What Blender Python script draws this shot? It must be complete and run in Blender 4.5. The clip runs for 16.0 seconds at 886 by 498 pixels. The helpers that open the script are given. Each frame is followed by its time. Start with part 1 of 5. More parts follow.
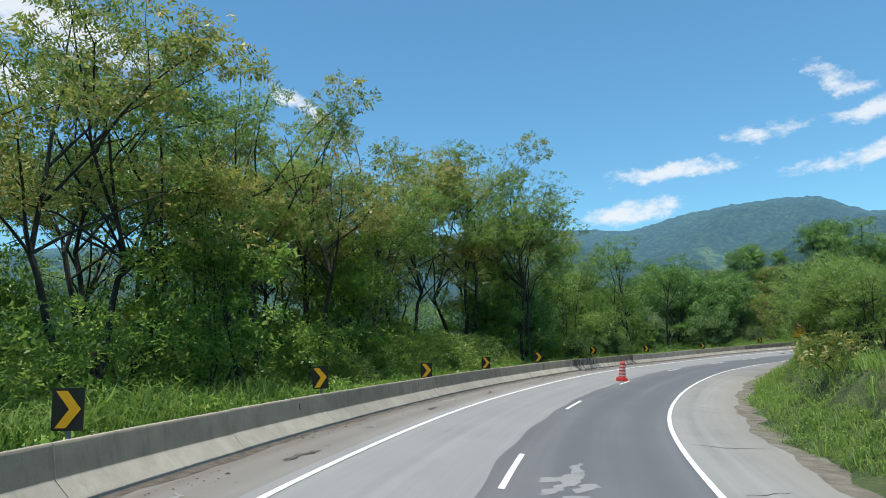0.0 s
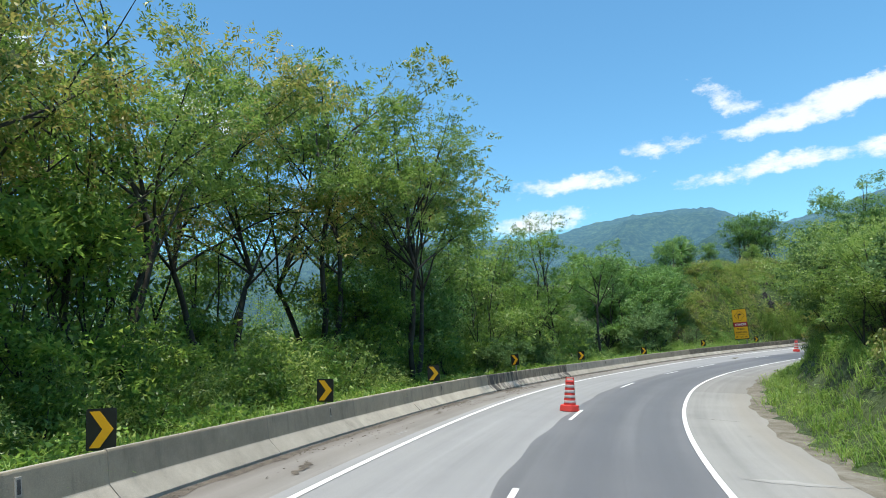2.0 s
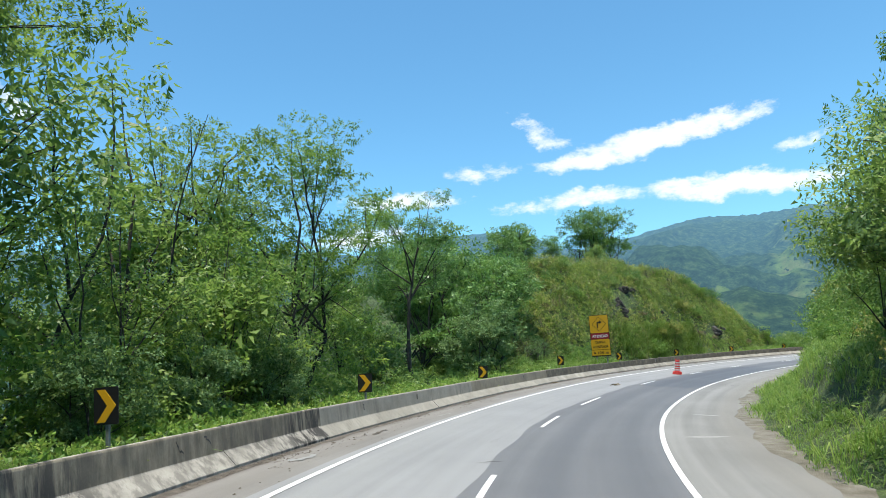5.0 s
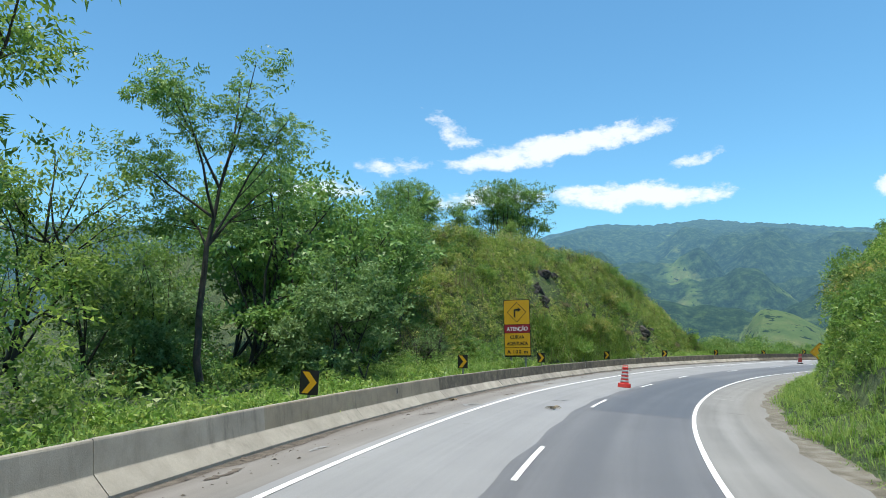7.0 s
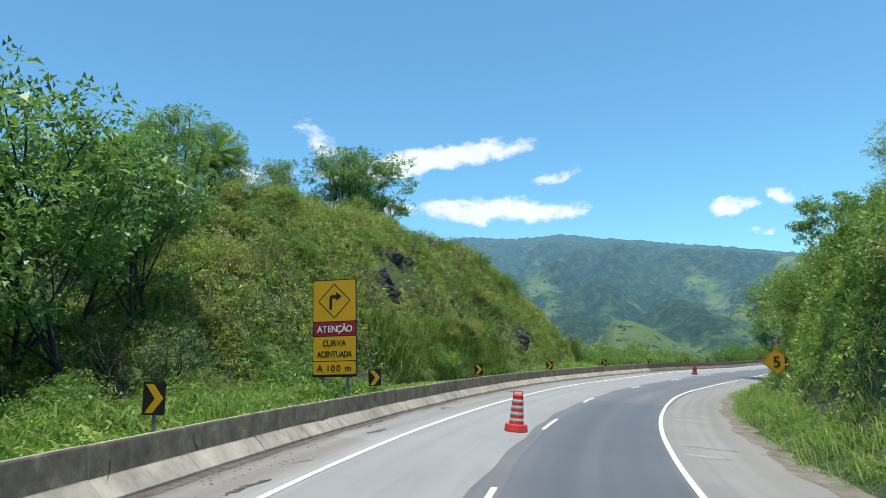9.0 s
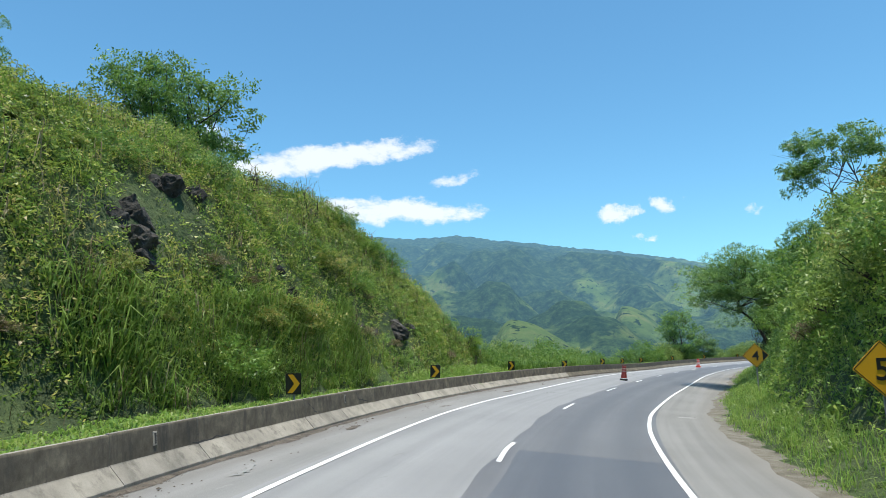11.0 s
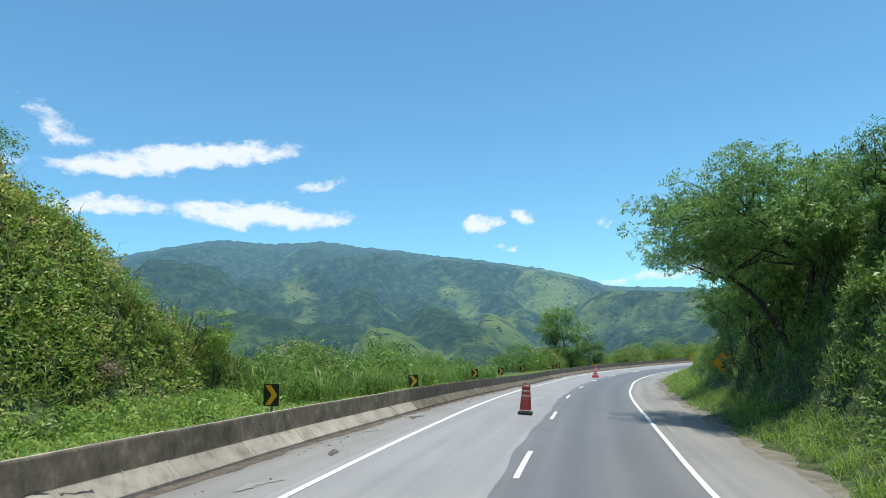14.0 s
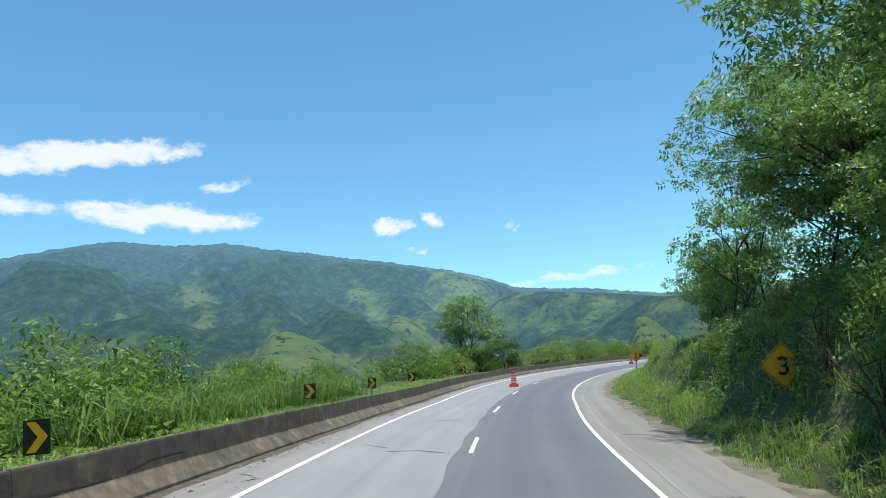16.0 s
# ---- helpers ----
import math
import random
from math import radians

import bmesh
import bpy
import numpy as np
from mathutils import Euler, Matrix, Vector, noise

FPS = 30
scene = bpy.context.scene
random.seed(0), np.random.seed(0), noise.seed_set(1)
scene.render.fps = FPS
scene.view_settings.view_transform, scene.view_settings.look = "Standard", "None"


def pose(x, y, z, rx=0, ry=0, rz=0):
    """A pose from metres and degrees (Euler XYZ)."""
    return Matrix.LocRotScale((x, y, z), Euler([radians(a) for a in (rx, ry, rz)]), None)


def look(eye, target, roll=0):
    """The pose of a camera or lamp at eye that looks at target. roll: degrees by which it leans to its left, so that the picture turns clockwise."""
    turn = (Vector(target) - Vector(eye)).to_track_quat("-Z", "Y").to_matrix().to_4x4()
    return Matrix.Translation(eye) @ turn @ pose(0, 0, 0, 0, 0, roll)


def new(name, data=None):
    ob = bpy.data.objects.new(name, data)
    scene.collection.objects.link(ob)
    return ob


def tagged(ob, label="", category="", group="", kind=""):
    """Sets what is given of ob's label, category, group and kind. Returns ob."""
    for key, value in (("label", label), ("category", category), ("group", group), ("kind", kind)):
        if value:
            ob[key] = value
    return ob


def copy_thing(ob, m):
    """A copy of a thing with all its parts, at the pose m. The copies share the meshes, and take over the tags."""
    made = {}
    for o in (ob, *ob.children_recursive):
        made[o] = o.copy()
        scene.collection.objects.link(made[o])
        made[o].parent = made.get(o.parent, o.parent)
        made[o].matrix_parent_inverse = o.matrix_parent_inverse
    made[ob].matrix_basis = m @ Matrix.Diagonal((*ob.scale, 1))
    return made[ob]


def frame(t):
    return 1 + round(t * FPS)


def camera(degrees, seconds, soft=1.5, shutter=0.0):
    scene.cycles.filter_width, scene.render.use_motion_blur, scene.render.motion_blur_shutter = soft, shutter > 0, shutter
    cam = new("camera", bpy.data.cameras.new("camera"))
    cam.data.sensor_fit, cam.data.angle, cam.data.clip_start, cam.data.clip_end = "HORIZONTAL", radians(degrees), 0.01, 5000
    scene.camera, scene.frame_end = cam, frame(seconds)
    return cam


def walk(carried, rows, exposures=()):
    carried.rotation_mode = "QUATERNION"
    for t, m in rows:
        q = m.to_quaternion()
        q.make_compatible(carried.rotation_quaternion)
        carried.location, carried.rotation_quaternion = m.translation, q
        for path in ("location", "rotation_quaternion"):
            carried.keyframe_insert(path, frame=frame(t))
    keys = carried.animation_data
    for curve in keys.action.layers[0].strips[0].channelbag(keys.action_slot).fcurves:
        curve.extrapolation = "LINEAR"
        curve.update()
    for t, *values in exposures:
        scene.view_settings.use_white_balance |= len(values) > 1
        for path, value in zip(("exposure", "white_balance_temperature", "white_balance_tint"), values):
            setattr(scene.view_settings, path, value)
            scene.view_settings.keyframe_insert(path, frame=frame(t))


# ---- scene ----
cam = camera(65.77, 16.0, soft=0.9)
PATH = [
    (0.0, (0.029, -0.003, 2.477), (-0.426, 9.879, 3.936), -2.71),
    (0.5, (0.369, 4.610, 2.469), (0.240, 14.500, 3.943), -3.11),
    (1.0, (0.855, 9.185, 2.458), (1.054, 19.078, 3.899), -3.40),
    (1.5, (1.507, 13.742, 2.444), (2.016, 23.614, 3.956), -3.95),
    (2.0, (2.270, 18.400, 2.430), (3.111, 28.246, 3.962), -4.00),
    (2.5, (3.216, 23.025, 2.394), (4.434, 32.832, 3.927), -4.28),
    (3.0, (4.404, 27.764, 2.368), (6.041, 37.511, 3.892), -4.06),
    (3.5, (5.832, 32.575, 2.344), (7.965, 42.227, 3.857), -4.14),
    (4.0, (7.525, 37.250, 2.317), (10.178, 46.778, 3.794), -4.04),
    (4.5, (9.337, 41.925, 2.322), (12.442, 51.298, 3.906), -3.63),
    (5.0, (11.215, 46.536, 2.343), (14.580, 55.817, 3.936), -3.24),
    (5.5, (13.221, 50.946, 2.360), (16.852, 60.127, 3.954), -2.61),
    (6.0, (15.382, 55.160, 2.380), (19.337, 64.207, 3.967), -1.83),
    (6.5, (17.706, 59.247, 2.390), (21.989, 68.163, 3.860), -0.71),
    (7.0, (20.197, 63.175, 2.393), (24.822, 71.922, 3.841), -0.74),
    (7.5, (22.855, 66.997, 2.380), (27.861, 75.521, 3.888), -0.75),
    (8.0, (25.742, 70.687, 2.373), (31.164, 78.953, 3.878), -0.12),
    (8.5, (28.957, 74.305, 2.411), (34.772, 82.288, 3.974), -0.78),
    (9.0, (32.344, 77.863, 2.435), (38.565, 85.532, 4.011), -1.51),
    (9.5, (35.820, 81.306, 2.440), (42.362, 88.706, 4.004), -1.79),
    (10.0, (39.492, 84.704, 2.444), (46.310, 91.851, 4.008), -1.90),
    (10.5, (43.330, 87.964, 2.448), (50.410, 94.852, 4.006), -1.83),
    (11.0, (47.30, 90.97, 2.446), (54.61, 97.62, 3.986), -1.58),
    (11.5, (51.307, 93.772, 2.435), (58.812, 100.195, 3.992), -1.32),
    (12.0, (55.187, 96.606, 2.434), (62.907, 102.757, 4.030), -1.52),
    (12.5, (59.332, 99.191, 2.431), (67.229, 105.102, 4.072), -1.76),
    (13.0, (63.723, 101.728, 2.429), (71.796, 107.396, 4.069), -1.79),
    (13.5, (68.244, 104.219, 2.447), (76.522, 109.594, 4.061), -2.07),
    (14.0, (73.085, 106.558, 2.433), (81.552, 111.637, 4.019), -2.35),
    (14.5, (78.214, 108.736, 2.417), (86.871, 113.456, 4.079), -2.75),
    (15.0, (83.739, 110.928, 2.380), (92.590, 115.286, 4.015), -2.86),
    (15.5, (89.358, 112.941, 2.374), (98.356, 117.021, 3.922), -3.18),
    (16.0, (94.971, 114.912, 2.361), (104.038, 118.830, 3.921), -3.53),
]
walk(cam, [(t, look(eye, target, roll)) for t, eye, target, roll in PATH],
     exposures=[(0.0, 0.2), (1.5, 0.42), (3.5, 0.6), (7.0, 0.46), (9.0, 0.44), (12.5, 0.35), (16.0, 0.32)])

# ---- light ----
SUN_EL, SUN_X, SUN_Y = 81.0, -0.25, -0.97      # the sun stands high, behind the traveller
sun_dir = Vector((SUN_X, SUN_Y, 0)).normalized() * math.cos(radians(SUN_EL)) + Vector((0, 0, math.sin(radians(SUN_EL))))
sun = new("sun", bpy.data.lights.new("sun", "SUN"))
sun.data.energy, sun.data.angle, sun.data.color = 4.7, radians(0.53), (1.0, 0.94, 0.81)
sun.matrix_world = look((0, 0, 50), Vector((0, 0, 50)) - sun_dir)

# clouds: azimuth (from +y to +x), elevation, half width, half height, tilt in degrees, weight
CLOUDS = [
    (38.8, 16.6, 9.8, 1.15, 7, 1.0), (28.6, 18.3, 3.4, 0.9, -32, 0.55), (24.5, 15.2, 3.6, 0.7, 2, 0.4), (33.0, 15.4, 5.0, 0.9, 0, 0.8),
    (43.5, 12.2, 8.6, 1.2, -2, 1.0), (31.0, 12.4, 7.0, 0.8, 4, 0.7), (48.5, 14.6, 2.6, 0.5, 12, 0.42),
    (62.2, 11.0, 1.8, 0.8, 2, 1.0), (66.2, 11.5, 1.3, 0.75, 0, 0.75), (64.5, 9.0, 1.0, 0.4, 0, 0.6),
    (17.0, 13.2, 5.4, 0.9, 2, 0.85), (13.2, 10.3, 4.5, 1.1, 5, 0.75), (-33.0, 24.6, 8.5, 2.2, -12, 0.85),
    (-35.0, 20.5, 6.0, 1.4, -10, 0.7), (72.5, 10.4, 1.0, 0.35, 0, 0.55), (-14.0, 20.5, 3.8, 0.8, -30, 0.65), (78.0, 6.0, 9.0, 0.5, 3, 0.45),
]


def math_node(tree, op, a, b=None, c=None):
    n = tree.nodes.new("ShaderNodeMath")
    n.operation = op
    for i, v in enumerate((a, b, c)):
        if v is None:
            continue
        if isinstance(v, (int, float)):
            n.inputs[i].default_value = v
        else:
            tree.links.new(v, n.inputs[i])
    return n.outputs[0]


def make_world():
    w = bpy.data.worlds.new("sky")
    w.use_nodes = True
    scene.world = w
    t = w.node_tree
    t.nodes.clear()
    out = t.nodes.new("ShaderNodeOutputWorld")
    bg = t.nodes.new("ShaderNodeBackground")
    sky = t.nodes.new("ShaderNodeTexSky")
    sky.sky_type, sky.sun_disc = "NISHITA", False
    sky.sun_elevation, sky.sun_rotation = radians(SUN_EL), math.atan2(SUN_X, SUN_Y)
    sky.altitude, sky.air_density, sky.dust_density, sky.ozone_density = 300, 1.0, 0.5, 1.0
    co = t.nodes.new("ShaderNodeTexCoord")
    nrm = t.nodes.new("ShaderNodeVectorMath")
    nrm.operation = "NORMALIZE"
    t.links.new(co.outputs["Generated"], nrm.inputs[0])
    sep = t.nodes.new("ShaderNodeSeparateXYZ")
    t.links.new(nrm.outputs[0], sep.inputs[0])
    az = math_node(t, "MULTIPLY", math_node(t, "ARCTAN2", sep.outputs[0], sep.outputs[1]), 180 / math.pi)
    el = math_node(t, "MULTIPLY", math_node(t, "ARCSINE", sep.outputs[2]), 180 / math.pi)
    puff = t.nodes.new("ShaderNodeTexNoise")
    puff.inputs["Scale"].default_value, puff.inputs["Detail"].default_value, puff.inputs["Roughness"].default_value = 22, 6, 0.6
    t.links.new(nrm.outputs[0], puff.inputs["Vector"])
    pc = t.nodes.new("ShaderNodeSeparateColor")
    t.links.new(puff.outputs["Color"], pc.inputs[0])
    az = math_node(t, "ADD", az, math_node(t, "MULTIPLY", math_node(t, "SUBTRACT", pc.outputs[0], 0.5), 5.0))
    el = math_node(t, "ADD", el, math_node(t, "MULTIPLY", math_node(t, "SUBTRACT", pc.outputs[1], 0.5), 2.0))
    best = None
    for a0, e0, a, b, tilt, wt in CLOUDS:
        c, s = math.cos(radians(tilt)), math.sin(radians(tilt))
        x, y = math_node(t, "SUBTRACT", az, a0), math_node(t, "SUBTRACT", el, e0)
        u = math_node(t, "ADD", math_node(t, "MULTIPLY", x, c / a), math_node(t, "MULTIPLY", y, s / a))
        v = math_node(t, "ADD", math_node(t, "MULTIPLY", x, -s / b), math_node(t, "MULTIPLY", y, c / b))
        d = math_node(t, "SUBTRACT", 1.0, math_node(t, "ADD", math_node(t, "MULTIPLY", u, u), math_node(t, "MULTIPLY", v, v)))
        d = math_node(t, "MULTIPLY", math_node(t, "MAXIMUM", d, -1.5), wt)
        best = d if best is None else math_node(t, "MAXIMUM", best, d)
    stretch = t.nodes.new("ShaderNodeMapping")
    stretch.inputs["Scale"].default_value = (1, 1, 2.2)
    t.links.new(nrm.outputs[0], stretch.inputs[0])
    total = best
    for scale, gain, detail in ((20, 1.9, 8), (70, 0.9, 6)):
        nz = t.nodes.new("ShaderNodeTexNoise")
        nz.inputs["Scale"].default_value, nz.inputs["Detail"].default_value, nz.inputs["Roughness"].default_value = scale, detail, 0.62
        t.links.new(stretch.outputs[0], nz.inputs["Vector"])
        total = math_node(t, "ADD", total, math_node(t, "MULTIPLY", math_node(t, "SUBTRACT", nz.outputs["Fac"], 0.5), gain))
    ramp = t.nodes.new("ShaderNodeValToRGB")
    ramp.color_ramp.interpolation = "EASE"
    ramp.color_ramp.elements[0].position, ramp.color_ramp.elements[1].position = 0.0, 0.85
    t.links.new(total, ramp.inputs[0])
    tint = t.nodes.new("ShaderNodeMix")
    tint.data_type, tint.blend_type = "RGBA", "MULTIPLY"
    tint.inputs["Factor"].default_value = 1.0
    tint.inputs["B"].default_value = (0.59, 1.0, 1.08, 1)
    t.links.new(sky.outputs[0], tint.inputs["A"])
    mix = t.nodes.new("ShaderNodeMix")
    mix.data_type = "RGBA"
    t.links.new(math_node(t, "MULTIPLY", ramp.outputs[0], 0.88), mix.inputs["Factor"])
    t.links.new(tint.outputs["Result"], mix.inputs["A"])
    mix.inputs["B"].default_value = (5.6, 5.9, 6.2, 1)
    t.links.new(mix.outputs["Result"], bg.inputs[0])
    bg.inputs[1].default_value = SKY
    t.links.new(bg.outputs[0], out.inputs[0])


SKY = 0.138
make_world()

# ---- materials ----
def ramp_node(t, fac, stops):
    r = t.nodes.new("ShaderNodeValToRGB")
    els = r.color_ramp.elements
    while len(els) < len(stops):
        els.new(0.5)
    for e, (p, c) in zip(els, stops):
        e.position, e.color = p, (*c, 1)
    t.links.new(fac, r.inputs[0])
    return r.outputs[0]


def noise_node(t, vec, scale, detail=5, rough=0.6):
    n = t.nodes.new("ShaderNodeTexNoise")
    n.inputs["Scale"].default_value, n.inputs["Detail"].default_value, n.inputs["Roughness"].default_value = scale, detail, rough
    if vec is not None:
        t.links.new(vec, n.inputs["Vector"])
    return n.outputs["Fac"]


def mix_node(t, fac, a, b, mode="MIX"):
    n = t.nodes.new("ShaderNodeMix")
    n.data_type, n.blend_type = "RGBA", mode
    for key, v in (("Factor", fac), ("A", a), ("B", b)):
        if isinstance(v, (int, float)):
            n.inputs[key].default_value = v
        elif isinstance(v, tuple):
            n.inputs[key].default_value = (*v, 1)
        else:
            t.links.new(v, n.inputs[key])
    return n.outputs["Result"]


def blank(name):
    m = bpy.data.materials.new(name)
    m.use_nodes = True
    t = m.node_tree
    return m, t, t.nodes["Principled BSDF"]


def world_vec(t):
    return t.nodes.new("ShaderNodeNewGeometry").outputs["Position"]


def uv_vec(t, sx=1.0, sy=1.0):
    u = t.nodes.new("ShaderNodeUVMap")
    m = t.nodes.new("ShaderNodeMapping")
    m.inputs["Scale"].default_value = (sx, sy, 1)
    t.links.new(u.outputs[0], m.inputs[0])
    return m.outputs[0]


def add_bump(t, bsdf, height, strength=0.3, dist=0.02):
    b = t.nodes.new("ShaderNodeBump")
    b.inputs["Strength"].default_value, b.inputs["Distance"].default_value = strength, dist
    t.links.new(height, b.inputs["Height"])
    t.links.new(b.outputs[0], bsdf.inputs["Normal"])


def rough_mat(name, stops, scale, fine, rough=0.9, spots=None, bump=0.3, dist=0.01, metal=0.0):
    """A mottled surface: colours by coarse noise, fine grain over it, and optional spots (scale, threshold, colour)."""
    m, t, b = blank(name)
    v = world_vec(t)
    col = ramp_node(t, noise_node(t, v, scale, 6), stops)
    grain = noise_node(t, v, fine, 4, 0.7)
    col = mix_node(t, 0.55, col, ramp_node(t, grain, [(0.3, (0.45, 0.45, 0.45)), (0.7, (1, 1, 1))]), "MULTIPLY")
    if spots:
        col = mix_node(t, ramp_node(t, noise_node(t, v, spots[0], 7, 0.65), [(spots[1], (0, 0, 0)), (spots[1] + 0.08, (1, 1, 1))]), col, spots[2])
    t.links.new(col, b.inputs["Base Color"])
    b.inputs["Roughness"].default_value, b.inputs["Metallic"].default_value = rough, metal
    add_bump(t, b, grain, bump, dist)
    return m


def lane_mat(name, low, high, tracks, rough, stain):
    """Road surface: along-the-road streaks by UV (across, along in metres), wheel tracks, stains and grit."""
    m, t, b = blank(name)
    v = world_vec(t)
    streak = noise_node(t, uv_vec(t, 2.2, 0.035), 1.0, 5, 0.55)
    patch = noise_node(t, v, 0.22, 5)
    grit = noise_node(t, v, 55, 3, 0.7)
    fac = math_node(t, "ADD", math_node(t, "MULTIPLY", streak, 0.6), math_node(t, "MULTIPLY", patch, 0.4))
    col = ramp_node(t, fac, [(0.36, low), (0.64, high)])
    sep = t.nodes.new("ShaderNodeSeparateXYZ")
    t.links.new(uv_vec(t), sep.inputs[0])
    for centre, width, colour, amount in tracks:
        d = math_node(t, "DIVIDE", math_node(t, "SUBTRACT", sep.outputs[0], centre), width)
        g = math_node(t, "EXPONENT", math_node(t, "MULTIPLY", math_node(t, "MULTIPLY", d, d), -1.0))
        g = math_node(t, "MULTIPLY", g, math_node(t, "ADD", 0.4, math_node(t, "MULTIPLY", streak, 1.0)))
        col = mix_node(t, math_node(t, "MULTIPLY", g, amount), col, colour)
    spots = ramp_node(t, noise_node(t, uv_vec(t, 1.4, 0.5), 0.9, 8, 0.7), [(0.64, (0, 0, 0)), (0.7, (1, 1, 1))])
    col = mix_node(t, math_node(t, "MULTIPLY", spots, 0.6), col, stain)
    col = mix_node(t, 0.4, col, ramp_node(t, grit, [(0.3, (0.55, 0.55, 0.55)), (0.7, (1, 1, 1))]), "MULTIPLY")
    t.links.new(col, b.inputs["Base Color"])
    b.inputs["Roughness"].default_value = rough
    add_bump(t, b, grit, 0.25, 0.006)
    return m


def leaf_mat(name, stops, trans=0.45, rough=0.45, gloss=0.5, patch=(0.5, 0.55)):
    m, t, b = blank(name)
    g = t.nodes.new("ShaderNodeNewGeometry")
    oi = t.nodes.new("ShaderNodeObjectInfo")
    big = noise_node(t, g.outputs["Position"], patch[0], 4)
    fac = math_node(t, "ADD", math_node(t, "MULTIPLY", g.outputs["Random Per Island"], 0.6), math_node(t, "ADD", math_node(t, "MULTIPLY", math_node(t, "SUBTRACT", big, 0.5), patch[1]), 0.2))
    at = t.nodes.new("ShaderNodeAttribute")
    at.attribute_name = "tone"
    fac = math_node(t, "ADD", fac, math_node(t, "ADD", math_node(t, "MULTIPLY", math_node(t, "SUBTRACT", oi.outputs["Random"], 0.5), 0.22), at.outputs["Fac"]))
    col = ramp_node(t, fac, stops)
    t.links.new(col, b.inputs["Base Color"])
    b.inputs["Roughness"].default_value, b.inputs["Specular IOR Level"].default_value = rough, gloss
    tr = t.nodes.new("ShaderNodeBsdfTranslucent")
    t.links.new(mix_node(t, 0.4, col, (0.29, 0.43, 0.1), "MIX"), tr.inputs[0])
    mx = t.nodes.new("ShaderNodeMixShader")
    mx.inputs[0].default_value = trans
    t.links.new(b.outputs[0], mx.inputs[1])
    t.links.new(tr.outputs[0], mx.inputs[2])
    t.links.new(mx.outputs[0], t.nodes["Material Output"].inputs[0])
    return m


def paint_mat(name, colour, rough=0.5, wear=0.25, dirt=(0.12, 0.1, 0.08), scale=6.0):
    m, t, b = blank(name)
    v = world_vec(t)
    n = noise_node(t, v, scale, 8, 0.7)
    col = mix_node(t, math_node(t, "MULTIPLY", ramp_node(t, n, [(0.5, (0, 0, 0)), (0.72, (1, 1, 1))]), wear), colour, dirt)
    t.links.new(col, b.inputs["Base Color"])
    b.inputs["Roughness"].default_value = rough
    add_bump(t, b, noise_node(t, v, scale * 12, 3), 0.08, 0.004)
    return m


M = {}
M["left_lane"] = lane_mat("worn concrete lane", (0.21, 0.21, 0.215), (0.29, 0.29, 0.295), [(-2.0, 0.35, (0.24, 0.24, 0.245), 0.5), (-3.8, 0.35, (0.25, 0.25, 0.25), 0.4)], 0.75, (0.17, 0.165, 0.16))
M["right_lane"] = lane_mat("dark asphalt lane", (0.115, 0.113, 0.118), (0.165, 0.163, 0.168), [(0.15, 0.45, (0.1, 0.1, 0.108), 0.7), (1.75, 0.5, (0.105, 0.105, 0.112), 0.7)], 0.6, (0.15, 0.147, 0.15))
M["right_lane_new"] = lane_mat("newer dark asphalt", (0.088, 0.089, 0.098), (0.128, 0.129, 0.138), [(0.15, 0.45, (0.08, 0.081, 0.092), 0.7), (1.75, 0.5, (0.083, 0.084, 0.094), 0.7)], 0.55, (0.12, 0.118, 0.122))
M["left_shoulder"] = lane_mat("dusty shoulder", (0.17, 0.16, 0.15), (0.275, 0.262, 0.248), [(-5.4, 0.35, (0.175, 0.158, 0.142), 0.6), (-6.1, 0.3, (0.13, 0.11, 0.092), 0.7)], 0.95, (0.1, 0.088, 0.075))
M["left_shoulder_grey"] = lane_mat("grey shoulder", (0.195, 0.193, 0.19), (0.28, 0.277, 0.272), [(-5.5, 0.3, (0.2, 0.192, 0.182), 0.5), (-6.2, 0.3, (0.16, 0.148, 0.132), 0.7)], 0.9, (0.34, 0.335, 0.32))
M["right_shoulder"] = lane_mat("pale concrete shoulder", (0.205, 0.205, 0.2), (0.3, 0.296, 0.288), [(5.0, 0.5, (0.25, 0.23, 0.2), 0.6)], 0.9, (0.15, 0.145, 0.135))
M["right_shoulder_grey"] = lane_mat("grey asphalt shoulder", (0.175, 0.172, 0.168), (0.25, 0.246, 0.24), [(5.0, 0.5, (0.2, 0.185, 0.165), 0.5)], 0.9, (0.12, 0.115, 0.108))
M["right_shoulder_pale"] = rough_mat("pale worn concrete", [(0.35, (0.26, 0.256, 0.246)), (0.65, (0.35, 0.345, 0.335))], 2.0, 40, bump=0.2)
M["crack"] = rough_mat("tar crack", [(0.35, (0.035, 0.033, 0.032)), (0.65, (0.08, 0.076, 0.07))], 6, 50, bump=0.2)
M["dirt"] = rough_mat("dry dirt", [(0.35, (0.06, 0.048, 0.038)), (0.65, (0.15, 0.125, 0.1))], 5, 60, bump=0.6)
M["line"] = paint_mat("white road paint", (0.72, 0.72, 0.72), 0.6, 0.5, (0.35, 0.34, 0.33), 5)
M["ground"] = rough_mat("undergrowth soil", [(0.35, (0.037, 0.061, 0.020)), (0.55, (0.076, 0.116, 0.034)), (0.75, (0.145, 0.162, 0.060))], 0.5, 6, spots=(0.25, 0.68, (0.1, 0.085, 0.05)), bump=1.0, dist=0.25)
# rock colour taken down to hold the shade of the overgrown hollows
M["rock"] = rough_mat("weathered rock", [(0.32, (0.02, 0.018, 0.015)), (0.55, (0.06, 0.054, 0.047)), (0.75, (0.17, 0.16, 0.145))], 1.6, 9, bump=0.9, dist=0.12)
M["bark"] = rough_mat("bark", [(0.35, (0.022, 0.019, 0.015)), (0.65, (0.07, 0.062, 0.05))], 2.5, 22, bump=0.7, dist=0.03)
